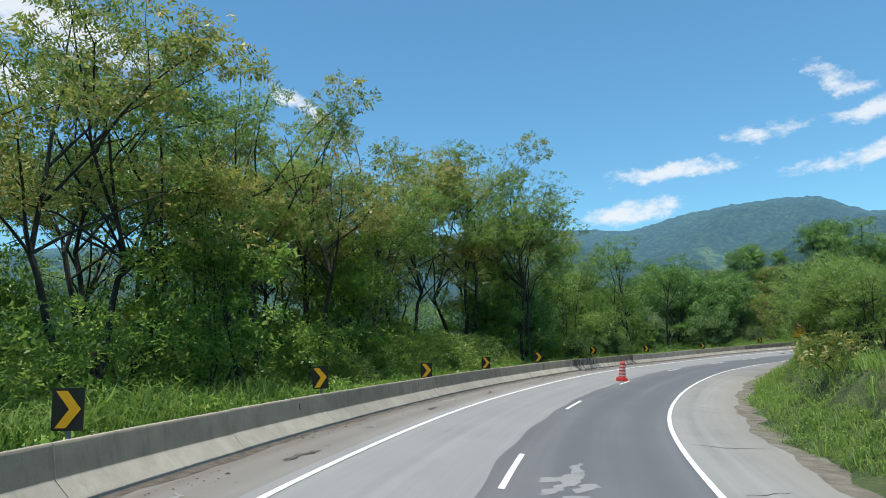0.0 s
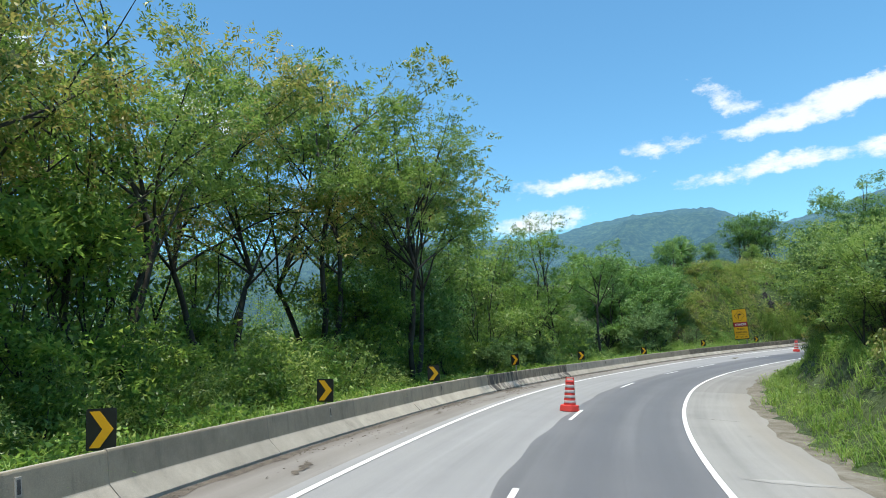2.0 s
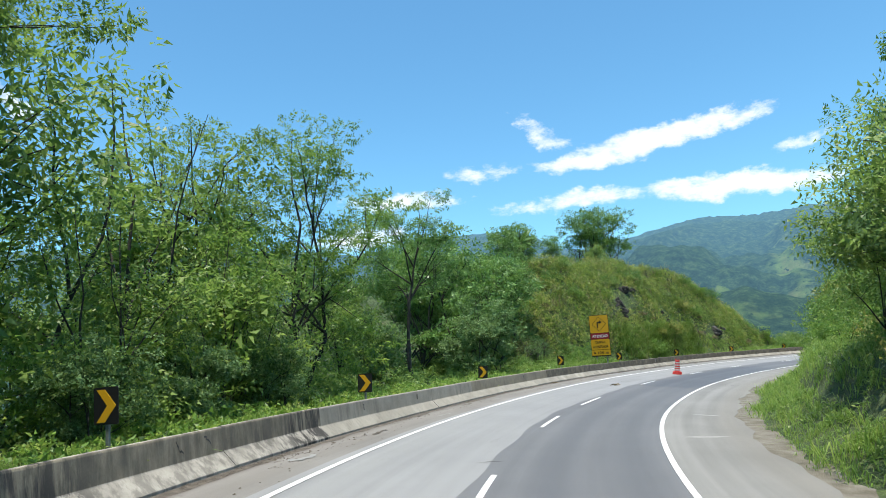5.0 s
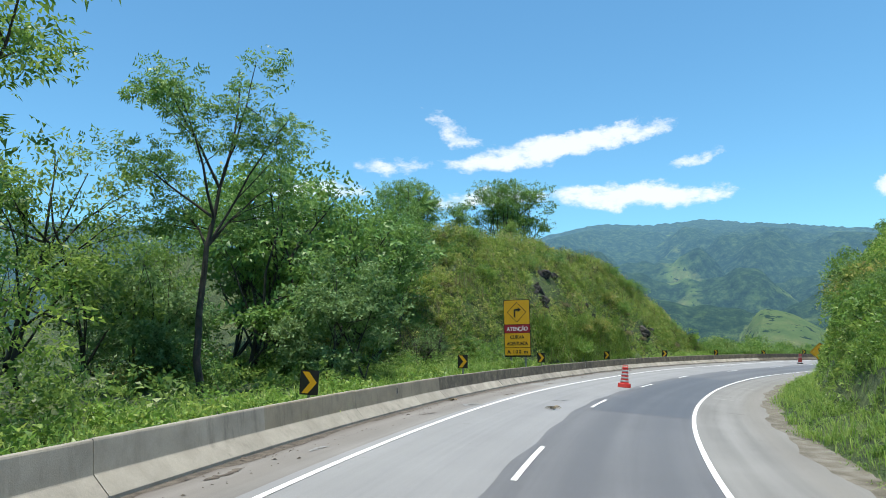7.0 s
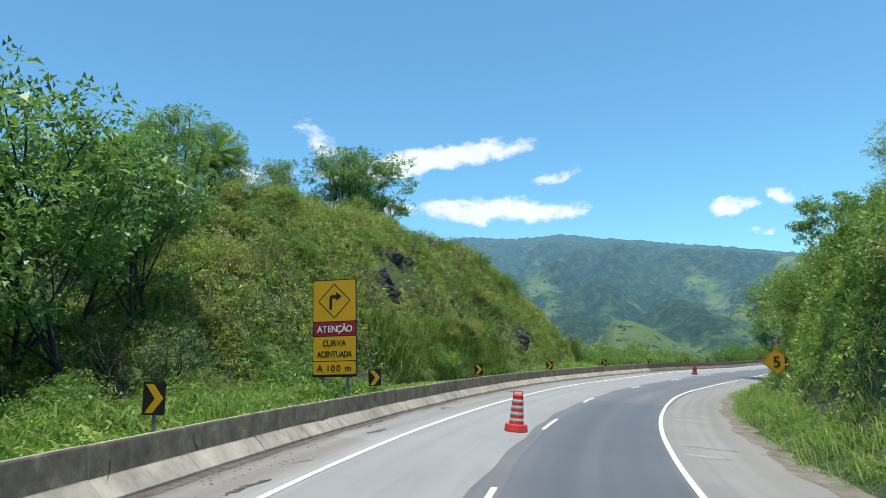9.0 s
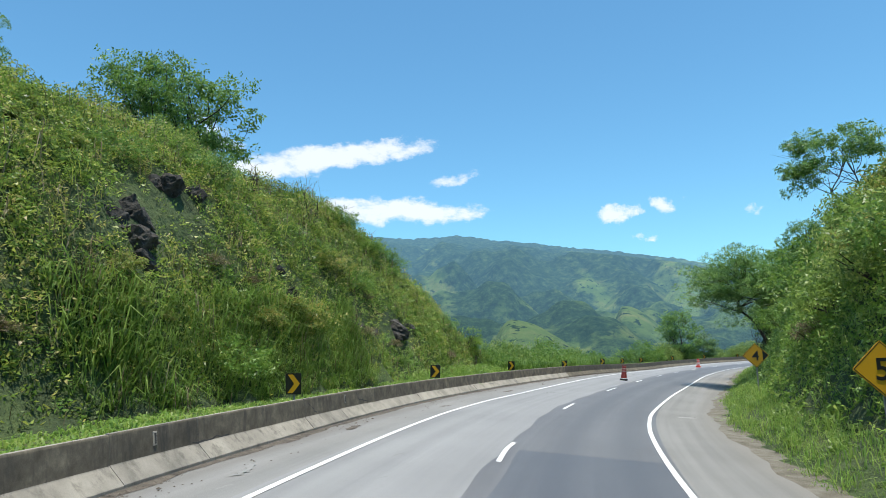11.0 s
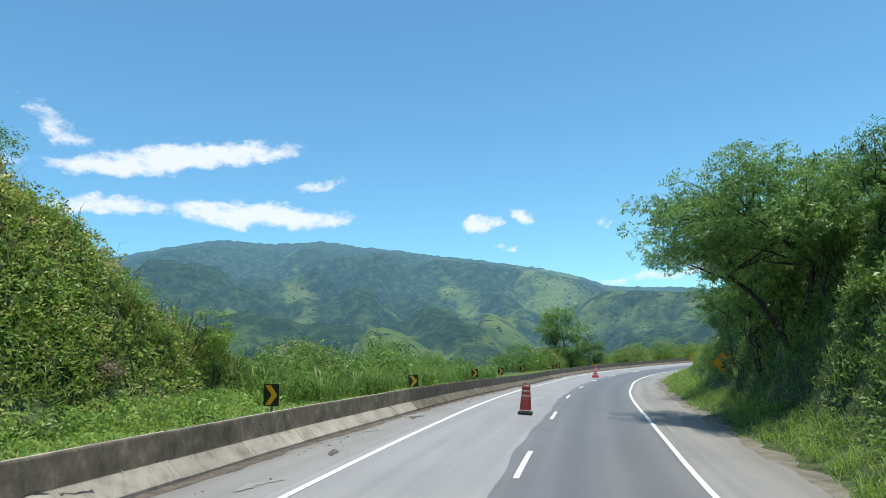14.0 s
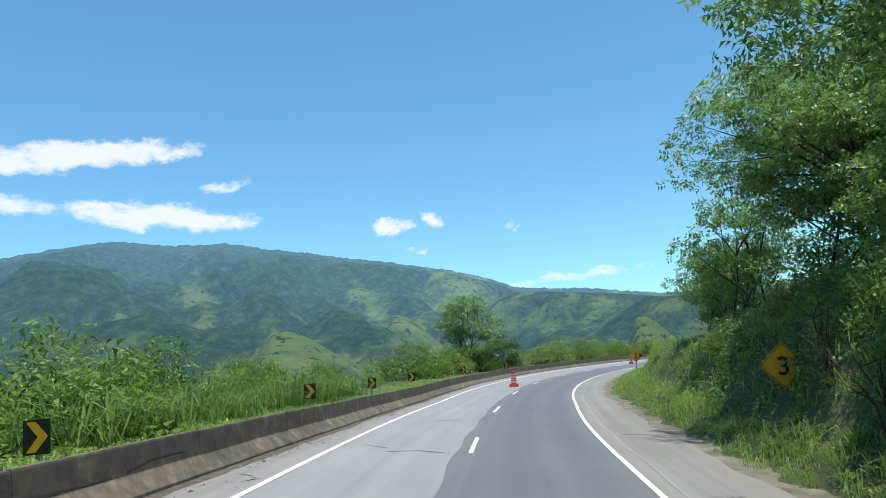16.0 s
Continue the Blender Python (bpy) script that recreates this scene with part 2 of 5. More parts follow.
M["leaf"] = leaf_mat("feathery leaves", [(0.2, (0.060, 0.130, 0.024)), (0.5, (0.140, 0.243, 0.043)), (0.78, (0.271, 0.367, 0.087))], 0.5)
M["leaf_bright"] = leaf_mat("bright green leaves", [(0.25, (0.057, 0.14, 0.020)), (0.5, (0.124, 0.255, 0.036)), (0.78, (0.219, 0.33, 0.059))])
M["leaf_pod"] = leaf_mat("leaves with yellow pods", [(0.25, (0.074, 0.125, 0.022)), (0.5, (0.166, 0.22, 0.040)), (0.68, (0.353, 0.32, 0.081)), (0.88, (0.448, 0.32, 0.101))])
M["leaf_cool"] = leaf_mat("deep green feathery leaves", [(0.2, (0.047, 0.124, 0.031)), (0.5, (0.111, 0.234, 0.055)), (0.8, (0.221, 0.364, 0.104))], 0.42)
M["leaf_edge"] = leaf_mat("pale sunlit shrub leaves", [(0.2, (0.07, 0.14, 0.03)), (0.5, (0.18, 0.28, 0.06)), (0.8, (0.36, 0.42, 0.12))], 0.45)
M["leaf_pale"] = leaf_mat("broad pale leaves", [(0.25, (0.049, 0.104, 0.039)), (0.55, (0.121, 0.215, 0.082)), (0.8, (0.221, 0.325, 0.150))], 0.35, 0.65, 0.15)
M["leaf_dark"] = leaf_mat("dark leaves", [(0.2, (0.043, 0.120, 0.028)), (0.5, (0.104, 0.231, 0.046)), (0.8, (0.210, 0.357, 0.087))], 0.35)
M["grass"] = leaf_mat("long grass", [(0.25, (0.059, 0.125, 0.020)), (0.5, (0.138, 0.255, 0.042)), (0.8, (0.276, 0.37, 0.101))], 0.5)
M["grass_dry"] = leaf_mat("slope grass", [(0.22, (0.075, 0.125, 0.02)), (0.45, (0.16, 0.22, 0.038)), (0.65, (0.29, 0.29, 0.075)), (0.85, (0.34, 0.26, 0.12))], 0.48)
M["hill_leaf"] = leaf_mat("slope creepers", [(0.1, (0.055, 0.104, 0.022)), (0.32, (0.134, 0.220, 0.037)), (0.5, (0.281, 0.366, 0.059)), (0.66, (0.464, 0.464, 0.098)), (0.88, (0.439, 0.342, 0.171))], 0.45, patch=(0.3, 0.7))
M["hill_green"] = leaf_mat("slope herbs", [(0.1, (0.047, 0.102, 0.019)), (0.4, (0.119, 0.240, 0.036)), (0.7, (0.247, 0.396, 0.060)), (0.9, (0.355, 0.432, 0.097))], 0.45, patch=(0.4, 0.7))
M["dead_stalk"] = leaf_mat("dead stalks", [(0.2, (0.1, 0.075, 0.045)), (0.5, (0.2, 0.155, 0.1)), (0.8, (0.34, 0.28, 0.2))], 0.2, 0.8, 0.1)
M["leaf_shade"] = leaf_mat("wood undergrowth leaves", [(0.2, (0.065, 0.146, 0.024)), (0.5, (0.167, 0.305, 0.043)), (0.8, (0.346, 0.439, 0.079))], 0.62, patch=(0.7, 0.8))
M["kerb_earth"] = rough_mat("dusty broken edge", [(0.3, (0.1, 0.085, 0.062)), (0.5, (0.17, 0.152, 0.122)), (0.7, (0.25, 0.235, 0.205))], 1.6, 40, spots=(0.9, 0.6, (0.1, 0.09, 0.065)), bump=0.6, dist=0.03)
M["bank_grass"] = leaf_mat("bank grass", [(0.15, (0.083, 0.178, 0.034)), (0.5, (0.207, 0.356, 0.063)), (0.85, (0.380, 0.471, 0.132))], 0.55)
M["far_leaf"] = leaf_mat("distant leaves", [(0.25, (0.03, 0.055, 0.02)), (0.55, (0.055, 0.09, 0.03)), (0.8, (0.09, 0.13, 0.04))], 0.2)
M["sign_yellow"] = paint_mat("yellow sign sheet", (0.66, 0.34, 0.012), 0.45, 0.12)
M["sign_black"] = paint_mat("black sign sheet", (0.012, 0.012, 0.013), 0.45, 0.1, (0.05, 0.045, 0.04))
M["sign_red"] = paint_mat("dark red sign sheet", (0.3, 0.016, 0.03), 0.45, 0.1)
M["sign_white"] = paint_mat("white sign sheet", (0.75, 0.73, 0.72), 0.5, 0.1)
M["steel"] = rough_mat("galvanised steel", [(0.35, (0.22, 0.23, 0.24)), (0.65, (0.36, 0.37, 0.38))], 3, 40, 0.55, metal=0.6, bump=0.1)
M["cone_red"] = paint_mat("faded red plastic", (0.58, 0.045, 0.035), 0.55, 0.3, (0.3, 0.05, 0.035), 9)
M["cone_dark"] = paint_mat("dirty dark red plastic", (0.26, 0.035, 0.03), 0.6, 0.5, (0.12, 0.03, 0.028), 9)
M["cone_band"] = paint_mat("grey reflective band", (0.46, 0.43, 0.42), 0.4, 0.35, (0.36, 0.24, 0.22), 12)
M["cone_band_dirty"] = paint_mat("dirty reflective band", (0.3, 0.17, 0.16), 0.5, 0.5, (0.16, 0.07, 0.065), 12)
M["rubber"] = paint_mat("black rubber", (0.025, 0.024, 0.024), 0.8, 0.4, (0.07, 0.06, 0.05), 12)


def barrier_mat(name, tones, amount, warm=(1, 0.94, 0.84), scale=1.1, drip=(1.6, 0.52, 0.68)):
    m, t, b = blank(name)
    v = world_vec(t)
    col = ramp_node(t, noise_node(t, v, scale, 8, 0.68), [(p, (g * warm[0], g * warm[1], g * warm[2])) for p, g in zip((0.32, 0.55, 0.75), tones)])
    sq = t.nodes.new("ShaderNodeMapping")
    sq.inputs["Scale"].default_value = (2.2, 2.2, 0.35)
    t.links.new(v, sq.inputs[0])
    drips = ramp_node(t, noise_node(t, sq.outputs[0], drip[0], 8, 0.7), [(drip[1], (0, 0, 0)), (drip[2], (1, 1, 1))])
    patch = ramp_node(t, noise_node(t, v, 0.13, 3), [(0.42, (0.3, 0.3, 0.3)), (0.6, (1, 1, 1))])
    col = mix_node(t, math_node(t, "MULTIPLY", math_node(t, "MULTIPLY", drips, patch), amount), col, (0.055, 0.05, 0.045))
    oi = t.nodes.new("ShaderNodeObjectInfo")
    col = mix_node(t, 1.0, col, ramp_node(t, oi.outputs["Random"], [(0.0, (0.82, 0.82, 0.82)), (1.0, (1.08, 1.07, 1.05))]), "MULTIPLY")
    grain = noise_node(t, v, 40, 4, 0.7)
    col = mix_node(t, 0.3, col, ramp_node(t, grain, [(0.3, (0.5, 0.5, 0.5)), (0.7, (1, 1, 1))]), "MULTIPLY")
    t.links.new(col, b.inputs["Base Color"])
    b.inputs["Roughness"].default_value = 0.92
    add_bump(t, b, grain, 0.35, 0.012)
    return m


WARM = (1.0, 0.85, 0.62)
# along each stretch the wall gets a darker tone than the sloped foot
M["barrier_wall"] = barrier_mat("darker barrier wall with drips", (0.23, 0.31, 0.38), 0.5, WARM)
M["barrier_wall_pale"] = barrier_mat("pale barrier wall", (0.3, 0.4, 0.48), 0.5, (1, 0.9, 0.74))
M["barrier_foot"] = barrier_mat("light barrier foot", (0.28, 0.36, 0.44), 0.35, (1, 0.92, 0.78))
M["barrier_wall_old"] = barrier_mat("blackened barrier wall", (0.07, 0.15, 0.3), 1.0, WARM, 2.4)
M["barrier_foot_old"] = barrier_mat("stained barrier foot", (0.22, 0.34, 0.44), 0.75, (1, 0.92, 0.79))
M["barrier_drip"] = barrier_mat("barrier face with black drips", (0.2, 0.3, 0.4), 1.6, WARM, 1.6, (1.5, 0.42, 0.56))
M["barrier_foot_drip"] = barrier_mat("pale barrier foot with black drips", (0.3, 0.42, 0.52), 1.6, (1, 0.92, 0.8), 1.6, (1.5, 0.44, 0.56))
M["barrier_dark"] = barrier_mat("dark stained barrier concrete", (0.04, 0.09, 0.19), 1.0, WARM, 2.4)


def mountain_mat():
    """Distant wooded slopes with pasture; the haze before them is painted as blue emission, stronger with distance."""
    m, t, b = blank("distant wooded slopes with painted haze")
    v = world_vec(t)
    wood = ramp_node(t, noise_node(t, v, 0.04, 8, 0.8), [(0.32, (0.014, 0.034, 0.018)), (0.5, (0.035, 0.068, 0.029)), (0.7, (0.095, 0.145, 0.052))])
    grass = ramp_node(t, noise_node(t, v, 0.014, 6, 0.65), [(0.3, (0.075, 0.13, 0.035)), (0.5, (0.125, 0.185, 0.048)), (0.7, (0.21, 0.22, 0.075))])
    dots = ramp_node(t, noise_node(t, v, 0.06, 4, 0.6), [(0.585, (0, 0, 0)), (0.625, (1, 1, 1))])
    grass = mix_node(t, dots, grass, (0.02, 0.042, 0.014))
    at = t.nodes.new("ShaderNodeAttribute")
    at.attribute_name = "pasture"
    edge = math_node(t, "ADD", at.outputs["Fac"], math_node(t, "MULTIPLY", math_node(t, "SUBTRACT", noise_node(t, v, 0.009, 9, 0.65), 0.5), 2.6))
    fac = ramp_node(t, edge, [(0.4, (0, 0, 0)), (0.75, (0.9, 0.9, 0.9))])
    col = mix_node(t, fac, wood, grass)
    t.links.new(col, b.inputs["Base Color"])
    b.inputs["Roughness"].default_value, b.inputs["Specular IOR Level"].default_value = 1.0, 0.0
    add_bump(t, b, noise_node(t, v, 0.045, 8, 0.78), 0.9, 16.0)
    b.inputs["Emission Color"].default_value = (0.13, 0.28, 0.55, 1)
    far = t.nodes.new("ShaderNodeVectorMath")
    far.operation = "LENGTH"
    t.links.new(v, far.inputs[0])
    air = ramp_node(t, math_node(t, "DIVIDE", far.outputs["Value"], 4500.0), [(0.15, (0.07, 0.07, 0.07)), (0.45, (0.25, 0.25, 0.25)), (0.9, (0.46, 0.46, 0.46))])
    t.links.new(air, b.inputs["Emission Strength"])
    return m


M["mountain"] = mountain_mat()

# ---- the road's line ----
# along, x, y, drop, cross slope (falls to the inner side)
AXIS = [
    (0.0, 0.03, 0.0, -0.01, 0.097), (12.5, 1.32, 12.43, -0.04, 0.098), (25.0, 3.64, 24.7, -0.10, 0.100), (37.5, 7.3, 36.64, -0.15, 0.105),
    (50.0, 11.99, 48.23, -0.14, 0.100), (62.5, 17.75, 59.31, -0.10, 0.079), (75.0, 24.87, 69.57, -0.09, 0.070), (87.5, 33.28, 78.81, -0.06, 0.078),
    (100.0, 42.49, 87.25, -0.04, 0.082), (112.5, 52.45, 94.79, -0.05, 0.083), (125.0, 63.09, 101.36, -0.05, 0.088), (137.5, 74.21, 107.04, -0.07, 0.091),
    (150.0, 85.82, 111.67, -0.10, 0.096), (162.5, 97.6, 115.84, -0.15, 0.100), (175.0, 109.42, 119.91, -0.22, 0.094), (187.5, 121.32, 123.75, -0.29, 0.073),
    (200.0, 133.37, 127.05, -0.34, 0.050),
]
S0, S1, DS = -40.0, 330.0, 1.0


def dense_axis():
    a = np.array(AXIS)
    s = np.arange(0, 200.01, DS)
    # Catmull-Rom through the rows
    i = np.clip((s / 12.5).astype(int), 0, len(a) - 2)
    u = (s / 12.5 - i)[:, None]
    g = lambda k: a[np.clip(i + k, 0, len(a) - 1), 1:]
    p0, p1, p2, p3 = g(-1), g(0), g(1), g(2)
    p0 = np.where((i == 0)[:, None], 2 * p1 - p2, p0)
    p3 = np.where((i == len(a) - 2)[:, None], 2 * p2 - p1, p3)
    c = 0.5 * (2 * p1 + (p2 - p0) * u + (2 * p0 - 5 * p1 + 4 * p2 - p3) * u**2 + (3 * p1 - p0 - 3 * p2 + p3) * u**3)
    head0 = math.atan2(*(c[4, :2] - c[0, :2]))
    head1 = math.atan2(*(c[-1, :2] - c[-5, :2]))
    before, after = [], []
    x, y, h = c[0, 0], c[0, 1], head0
    for _ in range(int(-S0 / DS)):
        h -= radians(0.3) * DS
        x, y = x - math.sin(h) * DS, y - math.cos(h) * DS
        before.append((x, y, c[0, 2], c[0, 3]))
    x, y, h, k = *c[-1, :2], head1, c[-1, 3]
    for n in range(int((S1 - 200) / DS)):
        h += radians(0.36) * DS
        x, y = x + math.sin(h) * DS, y + math.cos(h) * DS
        after.append((x, y, c[-1, 2], k))
    return np.array(before[::-1] + c.tolist() + after)


AX = dense_axis()
AS = S0 + DS * np.arange(len(AX))
_d = np.gradient(AX[:, :2], axis=0)
_d = np.stack([np.convolve(np.pad(_d[:, j], 3, mode="edge"), np.ones(7) / 7, "valid") for j in (0, 1)], 1)
AD = _d / np.hypot(_d[:, 0], _d[:, 1])[:, None]


def axis_at(s):
    f = lambda v: np.interp(s, AS, v)
    dx, dy = f(AD[:, 0]), f(AD[:, 1])
    return f(AX[:, 0]), f(AX[:, 1]), f(AX[:, 2]), f(AX[:, 3]), dx, dy


def on_road(s, lat, h=0.0):
    """Points at s metres along and lat metres to the right of the axis, h above the road's tilted surface (carried on at the edges)."""
    x, y, z, k, dx, dy = axis_at(s)
    bank = np.clip(lat, -7.5, 6.0)
    return np.stack(np.broadcast_arrays(x + dy * lat, y - dx * lat, z - k * bank + h), -1)


def heading(s):
    _, _, _, _, dx, dy = axis_at(s)
    return math.degrees(math.atan2(-dx, dy))


def to_road(x, y):
    """Along and across for arrays of places."""
    q = np.stack([x, y], -1)
    best_d, s, lat = np.full(len(q), 1e18), np.zeros(len(q)), np.zeros(len(q))
    for a in range(0, len(AX), 4):
        e = q - AX[a, :2]
        d = (e**2).sum(1)
        m = d < best_d
        best_d[m] = d[m]
        s[m] = AS[a] + (e[m] * AD[a]).sum(1)
        lat[m] = e[m, 0] * AD[a, 1] - e[m, 1] * AD[a, 0]
    lat_far = np.sign(lat) * np.sqrt(best_d)
    return np.clip(s, S0, S1), np.where(np.abs(lat_far) > np.abs(lat) * 1.2, lat_far, lat)


def step(a, b, x):
    u = np.clip((x - a) / (b - a), 0, 1)
    return u * u * (3 - 2 * u)


def wave(x, y, size, seed=0.0):
    """Cheap smooth relief from sines, about -1 to 1."""
    x, y = x / size + seed * 1.7, y / size - seed * 2.3
    return (np.sin(x * 2.1 + 1.3 * np.sin(y * 1.3)) + np.sin(y * 2.6 + 1.1 * np.sin(x * 1.7 + 2)) + 0.6 * np.sin((x + y) * 4.3 + np.sin(x * 3.1)) + 0.4 * np.sin((x - y) * 7.7)) / 3.0


FOOT = ([-40, 10, 33, 47, 75, 101, 120, 133, 150, 174, 184, 330], [-6.55, -6.55, -6.35, -6.2, -6.2, -6.3, -6.55, -6.7, -6.5, -5.95, -5.75, -5.75])
EDGE = ([-40, 15, 40, 80, 107, 127, 140, 152, 175, 190, 205, 330], [5.3, 5.3, 5.4, 5.4, 5.5, 5.15, 5.0, 5.2, 5.5, 5.2, 4.8, 4.8])
# the cut hill on the outer side: toe of the slope, and its height
TOE = ([80, 95, 105, 115, 125, 135, 145, 155, 165, 180], [-22, -20, -16, -13.0, -11.6, -11.4, -11.7, -12.3, -13.5, -15])
CREST = ([98, 105, 111, 116, 121, 134, 144, 148, 153, 157, 161, 168], [0, 0.8, 3.5, 8.0, 11.8, 12.6, 12.2, 11.0, 8.3, 4.8, 2.0, 0])
# the bank on the inner side
BANK = ([-40, 0, 40, 95, 105, 115, 130, 150, 162, 172, 185, 200, 330], [0.8, 1.0, 1.2, 1.6, 4.0, 9.0, 10.0, 11.0, 10.6, 5.5, 3.0, 2.2, 1.5])


def ground_height(x, y):
    s, lat = to_road(x, y)
    zx, k = np.interp(s, AS, AX[:, 2]), np.interp(s, AS, AX[:, 3])
    foot, edge = np.interp(s, *FOOT), np.interp(s, *EDGE)
    road = zx - k * np.clip(lat, -7.5, 6.0)
    z = road - 0.25
    # outer side: verge, then the hill or the fall into the valley
    out = foot - 0.5 - lat
    left = road + 0.15 + 0.15 * step(0, 2.5, out) + 0.12 * wave(x, y, 3.0)
    hill = np.interp(s, *CREST)
    up = np.interp(s, *TOE) - lat
    rise = hill * np.tanh(1.4 * 1.9 * np.maximum(up, 0) / np.maximum(hill, 0.6)) + 0.1 * np.clip(up - 6, 0, 12) * np.minimum(hill / 10, 1)
    left = left + rise + np.minimum(np.maximum(up, 0), 6) / 6 * np.minimum(hill / 6, 1) * (0.9 * wave(x, y, 3.7, 1) + 0.5 * wave(x, y, 1.3, 2))
    fall_from = np.where(s > 150, 9.0, 26.0) + np.interp(s, [90, 105, 150, 170], [0, 30, 30, 0])
    fall = np.maximum(out - fall_from, 0)
    left = left - 26 * (1 - np.exp(-fall / 45.0)) + 0.5 * step(8, 25, out) * wave(x, y, 9.0, 3)
    # inner side: earth lip, grass slope, cut bank
    off = lat - edge
    bank = np.interp(s, *BANK)
    right = road - 0.07 + 0.14 * step(0.8, 1.5, off) + 0.31 * np.clip(off - 1.0, 0, 2.7) + bank * np.tanh(2.6 * np.maximum(lat - 8.2, 0) / np.maximum(bank, 0.6))
    right = right + step(1, 4, off) * (0.2 * wave(x, y, 3.1, 4) + step(2, 6, off) * 0.4 * wave(x, y, 5.0, 5))
    z = np.where(out > 0, left, z)
    return np.where(off > 0, right, z)


# bare rock on the cut slope: along, across, half length, half width
BARE = [(144.8, -12.9, 4.6, 0.7), (128.6, -14.7, 3.3, 0.95), (125.4, -14.0, 1.3, 0.6), (135.5, -13.4, 1.2, 0.5)]


def is_bare(s, lat, rng):
    hit = np.zeros(len(s), bool)
    for s0, l0, a, b in BARE:
        hit |= ((s - s0) / a) ** 2 + ((lat - l0) / b) ** 2 < rng.uniform(0.55, 1.25, len(s))
    return hit


def height_at(s, lat):
    p = on_road(np.atleast_1d(np.asarray(s, float)), np.atleast_1d(np.asarray(lat, float)))
    return ground_height(p[:, 0], p[:, 1])


# ---- mesh helpers ----
def quick_mesh(name, verts, faces, mats, face_mat=None, uv=None, smooth=False):
    """A mesh from arrays; faces is an (n, 3) or (n, 4) array."""
    verts, faces = np.asarray(verts, np.float32), np.asarray(faces, np.int32)
    me = bpy.data.meshes.new(name)
    n, w = faces.shape
    me.vertices.add(len(verts))
    me.vertices.foreach_set("co", verts.ravel())
    me.loops.add(n * w)
    me.loops.foreach_set("vertex_index", faces.ravel())
    me.polygons.add(n)
    me.polygons.foreach_set("loop_start", np.arange(n, dtype=np.int32) * w)
    if face_mat is not None:
        me.polygons.foreach_set("material_index", np.asarray(face_mat, np.int32))
    me.polygons.foreach_set("use_smooth", np.full(n, bool(smooth)))
    if uv is not None:
        lay = me.uv_layers.new(name="UVMap")
        lay.data.foreach_set("uv", np.asarray(uv, np.float32)[faces.ravel()].ravel())
    for m in mats if isinstance(mats, (list, tuple)) else [mats]:
        me.materials.append(m)
    me.update(calc_edges=True)
    me.validate()
    return me


def part(name, bm, material, parent=None, label=""):
    """Links a bmesh as one mesh object under a thing or a part."""
    me = bpy.data.meshes.new(name)
    bm.to_mesh(me)
    bm.free()
    for m in material if isinstance(material, (list, tuple)) else [material]:
        me.materials.append(m)
    ob = new(name, me)
    ob.parent = parent
    return tagged(ob, label)


def grid_faces(rows, cols):
    a = np.arange(rows * cols).reshape(rows, cols)
    return np.stack([a[:-1, :-1], a[:-1, 1:], a[1:, 1:], a[1:, :-1]], -1).reshape(-1, 4)


def box(bm, size, m=Matrix(), bevel=0.0):
    g = bmesh.ops.create_cube(bm, size=1.0, matrix=m @ Matrix.Diagonal((*size, 1)))
    if bevel:
        es = list({e for v in g["verts"] for e in v.link_edges})
        bmesh.ops.bevel(bm, geom=es, offset=bevel, segments=2, affect="EDGES", profile=0.5)
    return g


def tube(points, radii, sides=7):
    """Verts and quads of a tapering tube along points."""
    pts, rad = np.asarray(points, float), np.asarray(radii, float)
    d = np.gradient(pts, axis=0)
    d /= np.linalg.norm(d, axis=1)[:, None] + 1e-9
    ref = np.where(np.abs(d[:, 2:3]) < 0.9, [[0, 0, 1.0]], [[1.0, 0, 0]])
    a = np.cross(d, ref)
    a /= np.linalg.norm(a, axis=1)[:, None]
    b = np.cross(d, a)
    t = np.linspace(0, 2 * np.pi, sides, endpoint=False)
    v = pts[:, None] + rad[:, None, None] * (np.cos(t)[None, :, None] * a[:, None] + np.sin(t)[None, :, None] * b[:, None])
    n = len(pts)
    i = np.arange(n * sides).reshape(n, sides)
    j = np.roll(i, -1, axis=1)
    return v.reshape(-1, 3), np.stack([i[:-1], j[:-1], j[1:], i[1:]], -1).reshape(-1, 4)


# ---- ground ----
def ground_sheet():
    def lines(lo, hi, fine):
        out, x, d = [lo], lo, fine
        up = list(np.arange(lo, hi + 0.1, fine))
        g, x = fine, hi
        while x < 4700:
            g *= 1.22
            x += g
            up.append(x)
        g, x = fine, lo
        while x > -4700:
            g *= 1.22
            x -= g
            up.insert(0, x)
        return np.array(up)
    xs, ys = lines(-34, 190, 1.25), lines(-20, 165, 1.25)
    gx, gy = np.meshgrid(xs, ys)
    x, y = gx.ravel(), gy.ravel()
    z = ground_height(x, y)
    far = np.hypot(x - 75, y - 95)
    z = np.where(far > 330, z + (-30 - z) * step(330, 700, far), z)
    me = quick_mesh("ground", np.stack([x, y, z], -1), grid_faces(len(ys), len(xs)), M["ground"], smooth=True)
    tagged(new("ground", me), "green and brown earth of verges, cut hill and valley", "ground", kind="structure")


ground_sheet()


# ---- distance: mountains ----
# azimuth from +y to +x, elevation of the skyline
RIDGE = ([-180, -120, -60, -30, 2.8, 6.5, 12, 16.7, 20, 23, 26.4, 29.4, 31.6, 33.3, 37, 40.8, 45, 48.8, 52.5, 57, 59, 62, 66.8, 70.5, 72.3, 76, 80, 84, 100, 130, 180],
         [5, 5, 7, 9, 9.8, 9.6, 9.0, 10.1, 10.4, 10.5, 10.3, 8.7, 8.4, 8.7, 9.5, 10.15, 9.85, 10.05, 9.5, 8.8, 8.5, 8.1, 7.2, 6.2, 5.4, 5.0, 4.6, 4.0, 3.5, 4.5, 5])
HUB = (75.0, 105.0)
